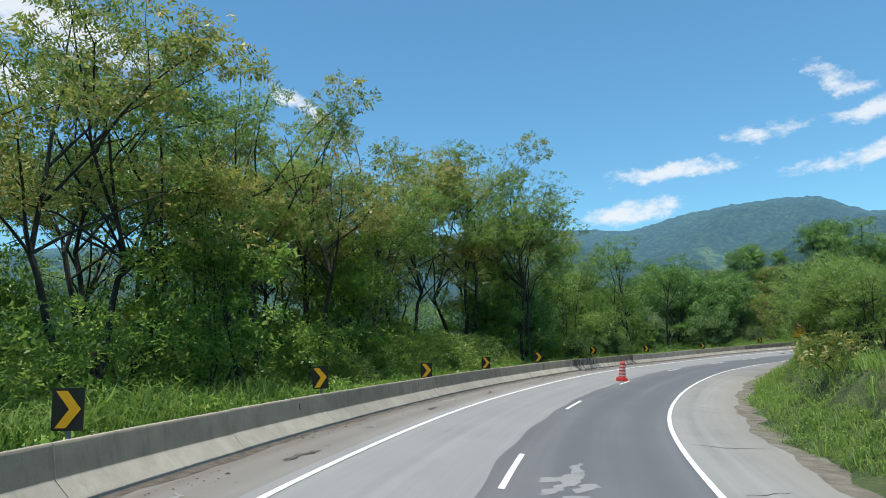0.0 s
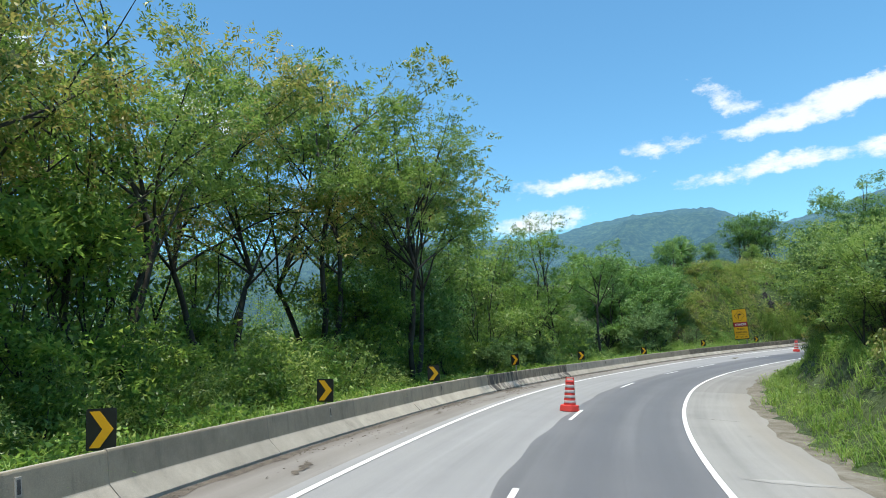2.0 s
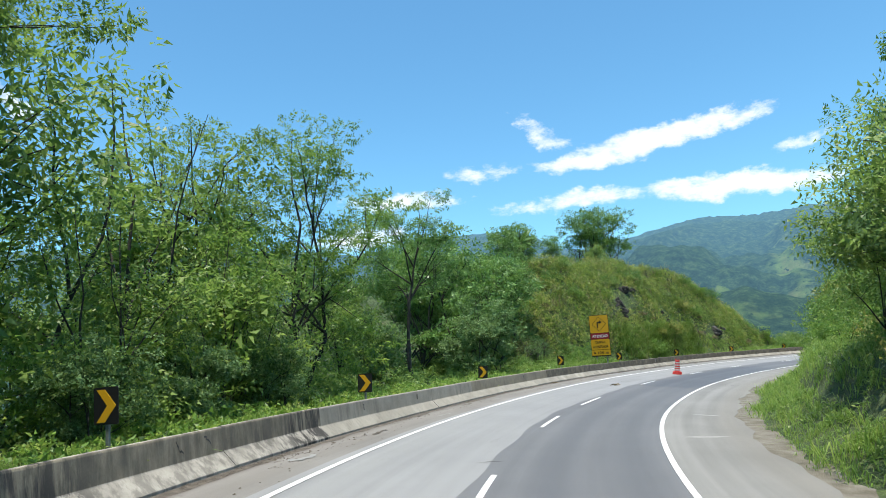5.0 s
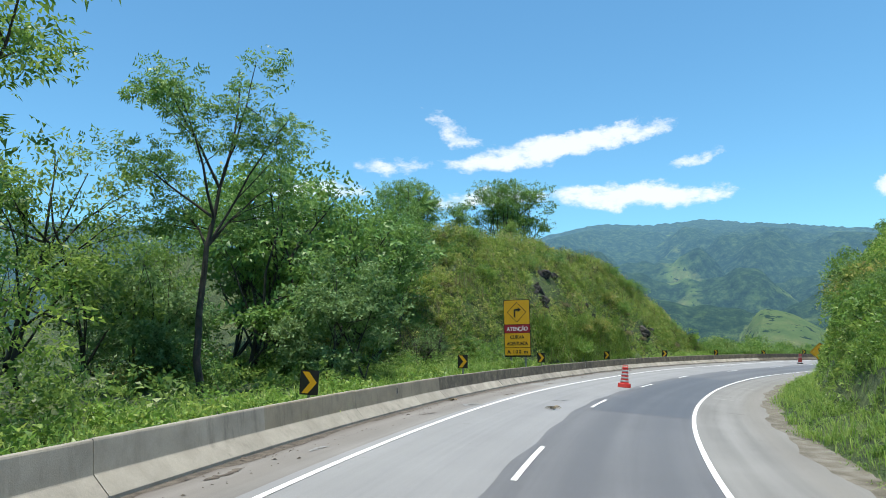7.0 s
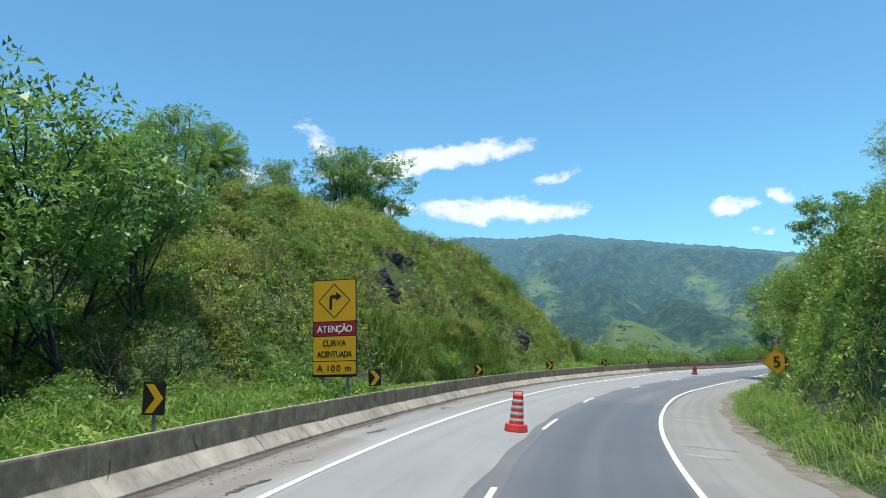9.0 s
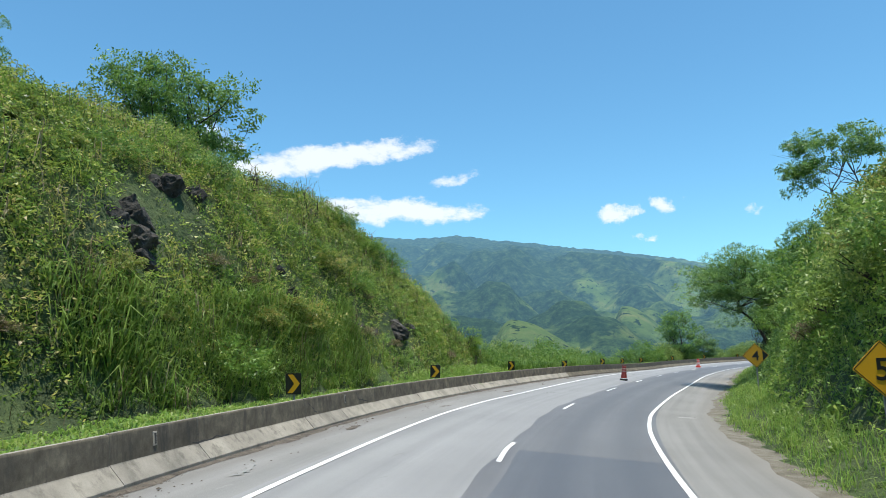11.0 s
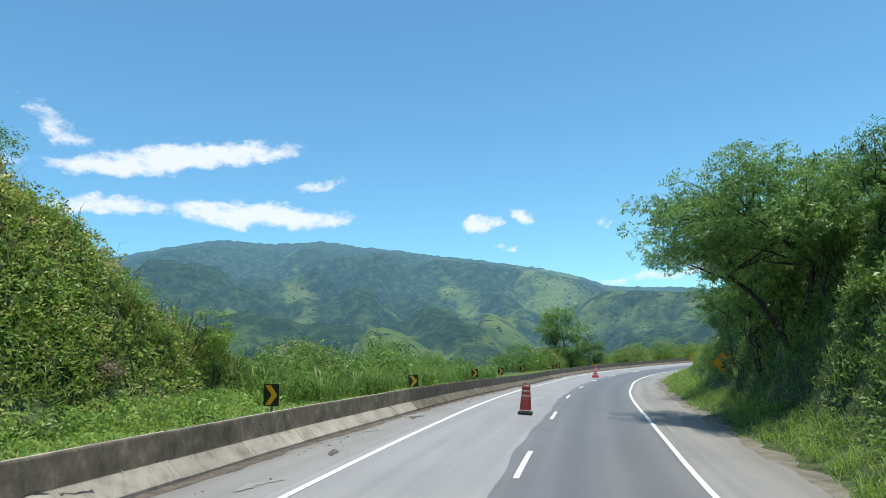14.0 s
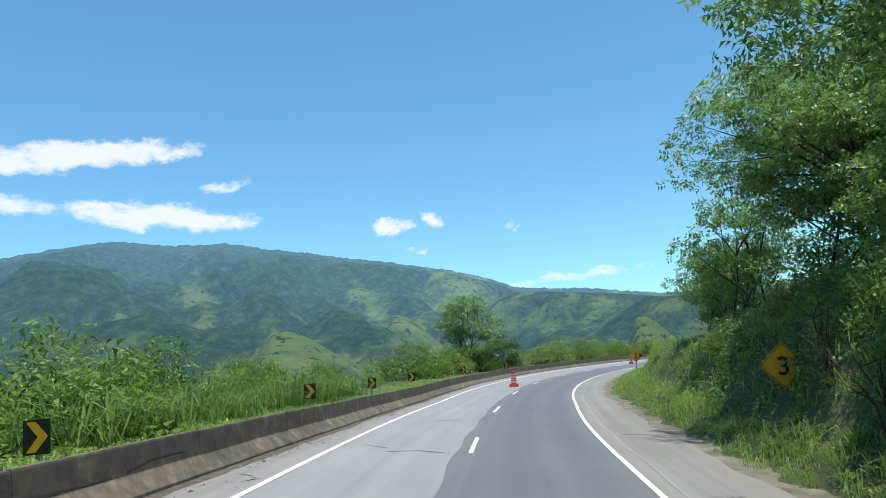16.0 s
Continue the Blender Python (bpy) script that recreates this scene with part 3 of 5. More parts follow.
KNOLLS = ((66.5, 4.6, 2300, 5.5, 420, 0.75), (35.6, 3.2, 1800, 3.0, 300, 0.7), (41.2, 4.7, 1500, 3.4, 260, 0.85), (62.3, 3.6, 1500, 4.2, 260, 0.65), (45.5, 2.7, 1100, 6.0, 120, -0.6),
          (52.8, 2.85, 1000, 6.2, 170, 0.95), (73.0, 3.4, 1800, 4.0, 300, 0.3), (81.7, 2.3, 900, 3.4, 160, 1.0), (88, 3.0, 1200, 4.0, 200, 0.6), (24, 4.2, 1700, 5.0, 300, 0.5), (12, 4.0, 1500, 5.0, 300, 0.3))


def mountains():
    az = np.radians(np.concatenate([np.arange(-180, -20, 1.5), np.arange(-20, 95, 0.3), np.arange(95, 180.1, 1.5)]))
    r = np.concatenate([np.linspace(560, 1500, 36), np.linspace(1540, 3900, 60), np.linspace(3950, 4500, 8)])
    A, R = np.meshgrid(az, r)
    x, y = HUB[0] + R * np.sin(A), HUB[1] + R * np.cos(A)
    top = np.tan(np.radians(np.interp(np.degrees(A), *RIDGE))) * 3900
    u = np.clip((R - 800) / (3900 - 800), 0, 1)
    z = -30 + (top + 30) * u**1.35
    env = np.sin(np.pi * np.clip((R - 560) / (3900 - 560), 0, 1)) ** 0.8
    spur = np.abs(wave(x, y, 620, 1)) * 210 + np.abs(wave(x, y, 300, 4)) * 80 + wave(x, y, 90, 7) * 24
    z = z + env * (spur - 60)
    # low pasture hills in the valley: azimuth, elevation of the top, distance, half width in degrees, half depth, pasture
    deg = np.degrees(A)
    green = np.interp(np.degrees(np.arctan2(z, R)), [0, 2.5, 4.5, 6, 8], [0.38, 0.38, 0.32, 0.12, -0.22])
    for a0, e0, r0, wa, wr, g in KNOLLS:
        bell = np.exp(-(((deg - a0) / np.where(deg < a0, 0.35 * wa, wa)) ** 2) - ((R - r0) / wr) ** 2)
        lift = -30 + (r0 * math.tan(radians(e0)) + 32) * bell
        green = np.where(lift > z - 6, g * (0.75 + 0.5 * bell), green)
        z = np.maximum(z, lift) + 2.0 * bell * wave(x, y, 60, a0)
    # bare spurs running down the great slope
    for a0, a1, wid, e_lo in ((58.3, 61.0, 1.3, 3.5), (66.5, 69.5, 3.6, 3.2), (17, 19, 1.5, 5), (46, 48, 1.6, 4.4)):
        el = np.degrees(np.arctan2(z, R))
        mid = a0 + (a1 - a0) * np.clip((8.5 - el) / 5, 0, 1)
        green += 0.55 * np.exp(-(((deg - mid) / wid) ** 2)) * step(e_lo - 0.6, e_lo + 0.6, el)
    z = z + step(3300, 3900, R) * 9 * wave(x, y, 22, 3)
    z = np.where(R > 3900, z - (R - 3900) * 0.6, z)
    z = np.where(R < 700, np.minimum(z, -34 + (R - 560) * 0.08), z)
    # nothing stands above the skyline
    lim = np.tan(np.radians(np.interp(np.degrees(A), *RIDGE) - 0.25)) * R
    z = np.where(R < 3800, np.minimum(z, lim), z)
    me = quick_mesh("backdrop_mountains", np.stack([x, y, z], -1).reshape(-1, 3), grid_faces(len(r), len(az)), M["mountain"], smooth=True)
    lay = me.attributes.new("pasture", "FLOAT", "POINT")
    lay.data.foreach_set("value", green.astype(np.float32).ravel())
    tagged(new("backdrop_mountains", me), "green wooded mountain range with patches of pasture, blue haze painted on", "mountains", kind="structure")


mountains()


# ---- road ----
def ribbon(name, s, lats, h, mat, label, category, drop=0.0, thick=0.0):
    """A strip of road along s; lats: list of (arrays of) offsets from the axis."""
    cols = [np.broadcast_to(np.asarray(l, float), s.shape) for l in lats]
    v = [on_road(s, c, h) for c in cols]
    uv = [np.stack([c, s], -1) for c in cols]
    if thick:
        for c, end in ((cols[0], 0), (cols[-1], -1)):
            e = on_road(s, c, h - thick)
            v = [e] + v if end == 0 else v + [e]
            uv = [uv[0]] + uv if end == 0 else uv + [uv[-1]]
    n = len(v)
    P = np.stack(v, 1).reshape(-1, 3)
    me = quick_mesh(name, P, grid_faces(len(s), n), mat, uv=np.stack(uv, 1).reshape(-1, 2), smooth=False)
    ob = new(name, me)
    return tagged(ob, label, category, kind="structure")


SS = np.arange(S0, S1 + 0.1, 1.0)
SEAM = -1.36 + 0.06 * np.sin(SS * 0.31) + 0.05 * np.sin(SS * 1.13)
FT, ED = np.interp(SS, *FOOT), np.interp(SS, *EDGE)
ED2 = ED + 0.12 * np.sin(SS * 0.7) + 0.08 * np.sin(SS * 1.9 + 1)
ribbon("road_left_lane", SS, [-4.75, -3.6, -2.5, SEAM], 0.0, M["left_lane"], "worn light grey concrete traffic lane", "road", thick=0.3)
ribbon("road_right_lane", SS, [SEAM, 0.0, 1.5, 2.78], 0.008, M["right_lane"], "dark grey patched asphalt traffic lane", "road", thick=0.3)
for nm, sel, mt, lb in (("shoulder_left_1", SS <= 104, "left_shoulder", "dusty brown-grey road shoulder littered with dirt"), ("shoulder_left_2", SS >= 104, "left_shoulder_grey", "worn grey road shoulder with pale scuffs")):
    ribbon(nm, SS[sel], [FT[sel] - 0.3, FT[sel] + 0.5, -4.75], -0.01, M[mt], lb, "road shoulder")
for nm, sel, mt, lb in (("shoulder_right_1", SS <= 58, "right_shoulder", "pale stained concrete road shoulder"), ("shoulder_right_2", SS >= 58, "right_shoulder_grey", "worn grey asphalt road shoulder")):
    ribbon(nm, SS[sel], [2.78, 3.8, 4.6, ED2[sel]], -0.004, M[mt], lb, "road shoulder", thick=0.2)
ribbon("earth_lip", SS, [ED2 - 0.1, ED2 + 0.35, ED2 + 0.75 + 0.2 * np.sin(SS * 0.45), ED2 + 1.7], -0.012, M["kerb_earth"], "dusty broken concrete and earth along the shoulder", "earth")
LEFT_LINE = ([-40, 34, 53, 102, 120, 131, 137, 143, 152, 165, 330], [-4.46, -4.39, -4.43, -4.46, -4.52, -4.68, -4.62, -4.45, -4.49, -4.6, -4.58])
RIGHT_LINE = ([-40, 23, 37, 51, 70, 102, 107, 120, 131, 137, 143, 157, 169, 180, 330], [2.73, 2.73, 2.71, 2.7, 2.71, 2.78, 2.79, 2.66, 2.52, 2.55, 2.69, 2.8, 2.86, 2.81, 2.78])
LQ, RQ = np.interp(SS, *LEFT_LINE), np.interp(SS, *RIGHT_LINE)


def verge_soil():
    """A fine strip of soil that rises smoothly out of the shoulder's broken edge."""
    s = np.arange(-10, 260, 0.5)
    e = np.interp(s, SS, ED2) + 0.12 * wave(s, s * 0, 1.1, 3)
    cols = []
    for off in (0.7, 0.95, 1.2, 1.5, 2.0, 2.6, 3.2):
        p = on_road(s, e + off)
        cols.append(np.stack([p[:, 0], p[:, 1], ground_height(p[:, 0], p[:, 1]) + (0.05 if off < 3 else -0.15)], -1))
    me = quick_mesh("verge_soil", np.stack(cols, 1).reshape(-1, 3), grid_faces(len(s), len(cols)), M["ground"], smooth=True)
    tagged(new("verge_soil", me), "mossy brown-green soil under the inner verge's grass", "ground", kind="structure")


verge_soil()
ribbon("edge_line_left", SS, [LQ - 0.065, LQ + 0.065], 0.012, M["line"], "white painted edge line", "road marking")
ribbon("edge_line_right", SS, [RQ - 0.07, RQ + 0.07], 0.018, M["line"], "white painted edge line", "road marking")

q = np.arange(94.5, 124.1, 0.5)
ribbon("road_resurfaced", q, [-0.92 + 0.04 * np.sin(q * 0.9), 0.5, 2.62], 0.0115, M["right_lane_new"], "newer darker asphalt strip in the lane", "road")
DASHES = [(-3.5, 3.9), (12.2, 3.9), (27.3, 4), (42.8, 3.4), (58.5, 3.9), (71.3, 3.6), (80.0, 4.3), (95.3, 4), (109.4, 3.6), (121.9, 3.3), (136.8, 3.1), (150.6, 4.0), (164.0, 3.6), (178.0, 3.6), (191.5, 3.5), (205.0, 3.3), (218, 3.4), (232, 3.4), (246, 3.4), (260, 3.4), (275, 3.4), (290, 3.4)]
for s0, ln in DASHES:
    q = np.linspace(s0, s0 + ln, 5)
    mid = -1.02 + np.interp(q, [118, 124, 130], [0, -0.26, 0])
    ribbon("lane_dash", q, [mid - 0.06, mid + 0.06], 0.02, M["line"], "white painted lane dash", "road marking")


# an older faint line, cracks and repairs
q = np.arange(163, 206, 1.0)
ribbon("edge_line_old", q, [3.33 + 0.03 * np.sin(q), 3.40 + 0.03 * np.sin(q)], 0.008, M["right_shoulder_pale"], "faded pale line on the shoulder", "road marking")


def crack(points, width, mat, label, h=0.011, name="road_crack"):
    """A thin wandering strip through points (along, across)."""
    rng = np.random.default_rng(int(points[0][0] * 10))
    a = np.array(points, float)
    u = np.linspace(0, len(a) - 1, 14 * (len(a) - 1))
    s, lat = (np.interp(u, np.arange(len(a)), a[:, j]) for j in (0, 1))
    d = np.stack([np.gradient(s), np.gradient(lat)], -1)
    d /= np.hypot(d[:, 0], d[:, 1])[:, None]
    k = 3 * (len(a) - 1) + 2
    wob = np.interp(u, np.linspace(0, u[-1], 2 * k), rng.normal(0, 0.04, 2 * k))
    w = width * np.interp(u, np.linspace(0, u[-1], k), np.r_[0.05, rng.uniform(0.4, 1.0, k - 2), 0.05])
    s, lat = s - d[:, 1] * wob, lat + d[:, 0] * wob
    e = [on_road(s - sg * d[:, 1] * w / 2, lat + sg * d[:, 0] * w / 2, h) for sg in (-1, 1)]
    me = quick_mesh(name, np.stack(e, 1).reshape(-1, 3), grid_faces(len(u), 2), mat)
    tagged(new(name, me), label, "road damage", kind="structure")


for pts in ([(177.6, -3.3), (178.2, -2.4), (177.9, -1.4)], [(179.0, -4.1), (178.4, -3.2)], [(63.8, -1.6), (64.3, -1.0)], [(144.5, -3.6), (146.0, -3.0)], [(142.2, -4.9), (143.8, -3.9)], [(187.0, -3.2), (187.4, -1.9)], [(170.4, -2.0), (171.6, -1.9)], [(96.5, -2.9), (97.4, -2.3)]):
    crack(pts, 0.07, M["crack"], "dark wandering crack in the lane")
for pts in ([(20.5, 2.95), (20.2, 3.9), (20.9, 5.2)], [(13.6, 3.2), (14.4, 4.2)], [(31.5, 3.0), (31.2, 4.6)], [(108.4, 3.0), (108.0, 5.2)], [(139.0, 3.2), (138.2, 4.7)], [(99.0, 3.1), (98.4, 5.0)], [(184.0, 3.6), (184.4, 4.9)], [(46.0, 2.9), (45.6, 4.9)]):
    crack(pts, 0.06, M["crack"], "dark crack across the concrete shoulder", 0.003)
for pts in ([(12.0, -0.35), (13.2, 0.1), (14.6, 0.35)], [(13.1, -0.45), (14.2, 0.25), (15.6, 0.2)], [(12.4, 0.25), (13.4, 0.55)], [(11.2, -0.3), (12.3, 0.45)]):
    crack(pts, 0.42, M["left_lane"], "pale worn repair patch in the asphalt", 0.013, "road_patch")
for pts in ([(78.2, 3.6), (78.0, 4.8)], [(137.6, 3.6), (138.4, 4.6)], [(70.5, 3.3), (71.2, 4.7)], [(106.5, 3.1), (106.3, 4.3)], [(34.2, 3.2), (34.0, 5.2)], [(117.5, 3.0), (117.0, 4.6)]):
    crack(pts, 0.5, M["right_shoulder_pale"], "pale patch in the concrete shoulder", 0.002, "shoulder_patch")
# soil gathered along the barrier's foot, and pale scuffs on the shoulder
q = np.arange(-8, 215, 0.5)
fq = np.interp(q, *FOOT)
wid = 0.12 + 0.1 * (wave(q, q * 0, 2.3, 1) + 1) + 0.08 * wave(q, q * 0, 0.6, 2)
ribbon("foot_dirt", q, [fq - 0.02, fq + 0.4 * wid, fq + np.maximum(wid, 0.05)], -0.004, M["dirt"], "dark soil gathered along the barrier's foot", "dirt")
rngs = np.random.default_rng(3)
for k in range(44):
    s0 = 4 + k * 4.6 + rngs.uniform(-1.5, 1.5)
    l0 = rngs.uniform(-5.9, -4.9)
    ln = rngs.uniform(0.5, 1.8)
    crack([(s0, l0), (s0 + ln * 0.5, l0 + rngs.normal(0, 0.12)), (s0 + ln, l0 + rngs.normal(0, 0.2))], rngs.uniform(0.06, 0.3), M["right_shoulder"] if k % 2 else M["dirt"], "dusty scuff on the road shoulder", 0.003, "shoulder_scuff")


def debris():
    rng = np.random.default_rng(9)
    n = 7600
    s = np.where(rng.uniform(0, 1, n) < 0.32, rng.normal(54, 5.5, n), rng.uniform(2, 215, n))
    lat = np.interp(s, *FOOT) + np.abs(rng.normal(0, 0.4, n)) + 0.03
    keep = wave(s, lat * 4, 3.0, 2) > -0.1
    s, lat = s[keep], np.minimum(lat[keep], -4.8)
    c = on_road(s, lat, -0.002)
    r = rng.uniform(0.01, 0.035, len(s)) * np.where(rng.uniform(0, 1, len(s)) > 0.95, 2.0, 1)
    t = rng.uniform(0, 2 * np.pi, (len(s), 1)) + np.linspace(0, 2 * np.pi, 5, endpoint=False)
    ring = np.stack([np.cos(t), np.sin(t) * 0.6, np.zeros_like(t)], -1) * (r[:, None, None] * rng.uniform(0.6, 1.3, (len(s), 5, 1)))
    top = c + np.stack([np.zeros(len(s)), np.zeros(len(s)), r * 0.45], -1)
    V = np.concatenate([c[:, None] + ring, top[:, None]], 1).reshape(-1, 3)
    b = (np.arange(len(s)) * 6)[:, None, None]
    F = (b + np.array([[0, 1, 5], [1, 2, 5], [2, 3, 5], [3, 4, 5], [4, 0, 5]])).reshape(-1, 3)
    tagged(new("debris", quick_mesh("debris", V, F, M["dirt"])), "dark clods and leaves along the barrier's foot", "debris", kind="stuff")


debris()


def dry_clump(s, lat, size, seed):
    """A torn-off tuft of dry plant lying on the asphalt."""
    rng = np.random.default_rng(seed)
    tv, tf, off = [], [], 0
    for _ in range(26):
        a = rng.uniform(0, 2 * np.pi)
        q = np.array([np.cos(a), np.sin(a), 0]) * size
        u = np.linspace(0, 1, 4)[:, None]
        pts = rng.normal(0, 0.15 * size, 3) * [1, 1, 0] + q * u + np.array([0, 0, 1]) * size * (0.08 + rng.uniform(0.4, 1.4) * u * (1 - u))
        v, f = tube(pts, np.linspace(0.016, 0.004, 4), 3)
        tv.append(v)
        tf.append(f + off)
        off += len(v)
    ob = new("dry_plant_clump", quick_mesh("dry_plant_clump", np.vstack(tv), np.vstack(tf), M["dead_stalk"]))
    tagged(ob, "torn dry tuft of plant lying on the lane", "plant debris")
    p = on_road(s, lat, 0.01)
    ob.matrix_basis = pose(p[0], p[1], p[2], 0, 0, 40)


dry_clump(93.3, -2.15, 0.3, 4)
dry_clump(92.9, -6.0, 0.22, 5)

# ---- concrete barrier ----
def barrier():
    root = new("barrier")
    tagged(root, "stained grey concrete road barrier with a sloped foot", "barrier", kind="structure")
    # across from the foot (to the outer side), height
    prof = [(0.0, -0.1), (0.0, 0.05), (0.015, 0.07), (0.26, 0.31), (0.27, 0.33), (0.305, 0.78), (0.315, 0.805), (0.325, 0.815), (0.385, 0.815), (0.395, 0.80), (0.4, 0.7), (0.42, 0.25), (0.43, -0.2)]
    s, n = -12.0, 0
    while s < 326:
        ln = 4.8 if 0 < s < 88 else (2.6 if 88 <= s < 200 else 8.0)
        q = np.linspace(s + 0.006, s + ln - 0.006, 4 if ln < 5 else 7)
        f = np.interp(q, *FOOT)
        jog = 0.004 * math.sin(n * 2.7)
        cols = [on_road(q, f - a + jog, h + 0.006 * math.sin(n * 1.9)) for a, h in prof]
        v = np.stack(cols, 1)
        faces = grid_faces(len(q), len(prof))
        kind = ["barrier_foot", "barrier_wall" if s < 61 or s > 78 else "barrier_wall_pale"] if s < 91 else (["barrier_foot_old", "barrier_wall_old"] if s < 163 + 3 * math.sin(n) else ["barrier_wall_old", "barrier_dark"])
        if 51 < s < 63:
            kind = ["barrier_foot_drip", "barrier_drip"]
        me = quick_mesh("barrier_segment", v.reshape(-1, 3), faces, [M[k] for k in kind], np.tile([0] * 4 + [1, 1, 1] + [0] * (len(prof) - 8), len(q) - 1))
        bm = bmesh.new()
        bm.from_mesh(me)
        bm.verts.ensure_lookup_table()
        k = len(prof)
        bm.faces.new([bm.verts[i] for i in range(k)])
        bm.faces.new([bm.verts[(len(q) - 1) * k + i] for i in reversed(range(k))])
        bmesh.ops.recalc_face_normals(bm, faces=bm.faces)
        bm.to_mesh(me)
        bm.free()
        new("barrier_segment", me).parent = root
        s += ln
        n += 1


barrier()


def drain_slot(s):
    """A tall narrow slot near the top of the barrier's face, with a raised rim; a solid dark block paints the hollow's
    shade.
    """
    f = float(np.interp(s, *FOOT))
    p = on_road(s, f - 0.288, 0.6)
    root = tagged(new("drain_slot"), "narrow slot at a barrier joint, its hollow's shade a dark block", "barrier fitting", "slots in the barrier's face")
    for name, w, h, d, mat in (("rim", 0.11, 0.25, 0.03, M["barrier_foot_old"]), ("recess", 0.06, 0.19, 0.045, M["crack"])):
        bm = bmesh.new()
        box(bm, (d, w, h), Matrix.Translation((0.0, 0, 0)), 0.008)
        part(name, bm, mat, root)
    root.matrix_basis = pose(p[0], p[1], p[2], 0, 0, heading(s)) @ pose(0, 0, 0, 0, -4, 0)


for s in (7.2, 16.8, 26.4, 36.0, 45.6, 69.5, 74.4, 88.8, 117.6, 127.2):
    drain_slot(s)


def wall_crack(points, width):
    """A jagged dark break in the barrier's face; points: along, height."""
    a = np.array(points, float)
    rng = np.random.default_rng(int(a[0, 0] * 10))
    u = np.linspace(0, len(a) - 1, 9 * (len(a) - 1))
    s, h = (np.interp(u, np.arange(len(a)), a[:, j]) for j in (0, 1))
    s, h = s + rng.normal(0, 0.025, len(u)), h + rng.normal(0, 0.014, len(u))
    w = width * rng.uniform(0.3, 1.0, len(u))
    f = np.interp(s, *FOOT)
    out = lambda hh: np.where(hh < 0.32, 0.015 + (hh - 0.07) * 1.02, 0.27 + (hh - 0.33) * 0.078)
    rows = [on_road(s, f - out(h + g * w) + 0.005, h + g * w) for g in (-0.5, 0.5)]
    ob = new("barrier_crack", quick_mesh("barrier_crack", np.stack(rows, 1).reshape(-1, 3), grid_faces(len(u), 2), M["crack"]))
    tagged(ob, "dark jagged crack in the barrier's face", "concrete damage", kind="structure")


for pts in ([(165.5, 0.36), (167.2, 0.34), (168.6, 0.4), (170.6, 0.37)], [(171.0, 0.42), (171.9, 0.52), (173.0, 0.5)], [(170.9, 0.78), (171.0, 0.34)], [(174.6, 0.75), (174.7, 0.35)], [(128.2, 0.75), (128.4, 0.5), (129.2, 0.42)],
            [(138.0, 0.6), (138.6, 0.35)], [(143.4, 0.36), (144.6, 0.32), (145.6, 0.2)], [(124.4, 0.75), (124.9, 0.4)], [(60.0, 0.7), (60.2, 0.45)], [(60.9, 0.74), (61.2, 0.5)], [(98.4, 0.7), (98.5, 0.34)], [(103.5, 0.35), (105.0, 0.33)],
            [(112.0, 0.74), (112.3, 0.4)], [(118.8, 0.36), (120.2, 0.34)], [(151.0, 0.7), (151.3, 0.36)], [(178.4, 0.36), (180.6, 0.34)]):
    wall_crack(pts, 0.05)

# ---- signs and cones ----
def sign_pose(s, lat, z, turn=0.0):
    """A pose whose -y side faces the traffic."""
    p = on_road(s, lat)
    return pose(p[0], p[1], z, 0, 0, heading(s) + turn)


def plate(bm, w, h, t, m=Matrix(), r=0.04):
    """A thin upright plate with rounded corners, in the xz plane, facing -y."""
    pts = []
    for cx, cz, a0 in ((w / 2 - r, h / 2 - r, 0), (-w / 2 + r, h / 2 - r, 90), (-w / 2 + r, -h / 2 + r, 180), (w / 2 - r, -h / 2 + r, 270)):
        for a in (0, 30, 60, 90):
            pts.append((cx + r * math.cos(radians(a0 + a)), cz + r * math.sin(radians(a0 + a))))
    poly(bm, pts, t, m)


def poly(bm, pts, t, m=Matrix(), y=0.0):
    """A flat shape from outline points (x, z), t thick, its front at -y."""
    front = [bm.verts.new(m @ Vector((x, y - t, z))) for x, z in pts]
    back = [bm.verts.new(m @ Vector((x, y, z))) for x, z in pts]
    bm.faces.new(front)
    bm.faces.new(back[::-1])
    for i in range(len(pts)):
        j = (i + 1) % len(pts)
        bm.faces.new((front[i], back[i], back[j], front[j]))
    bmesh.ops.recalc_face_normals(bm, faces=bm.faces)


ADVANCE = {"I": 0.3, "1": 0.5, "m": 0.86, " ": 0.36, "A": 0.66, "Ã": 0.66}


def lettering(name, text, size, mat, parent, x, y, z, squeeze=1.0):
    """Writing, each letter a part."""
    wide = [ADVANCE.get(c, 0.62) * size * squeeze for c in text]
    at = x - sum(wide) / 2
    for c, w in zip(text, wide):
        if c != " ":
            cu = bpy.data.curves.new(name, "FONT")
            cu.body, cu.size, cu.align_x, cu.align_y, cu.extrude, cu.offset = c, size, "CENTER", "BOTTOM_BASELINE", 0.004, 0.012 * size
            tmp = bpy.data.objects.new(name, cu)
            me = bpy.data.meshes.new_from_object(tmp)
            bpy.data.objects.remove(tmp)
            me.materials.append(mat)
            ob = new(name, me)
            ob.parent = parent
            ob.matrix_basis = pose(at + w / 2, y, z - 0.36 * size, 90, 0, 0) @ Matrix.Diagonal((squeeze, 1, 1, 1))
        at += w


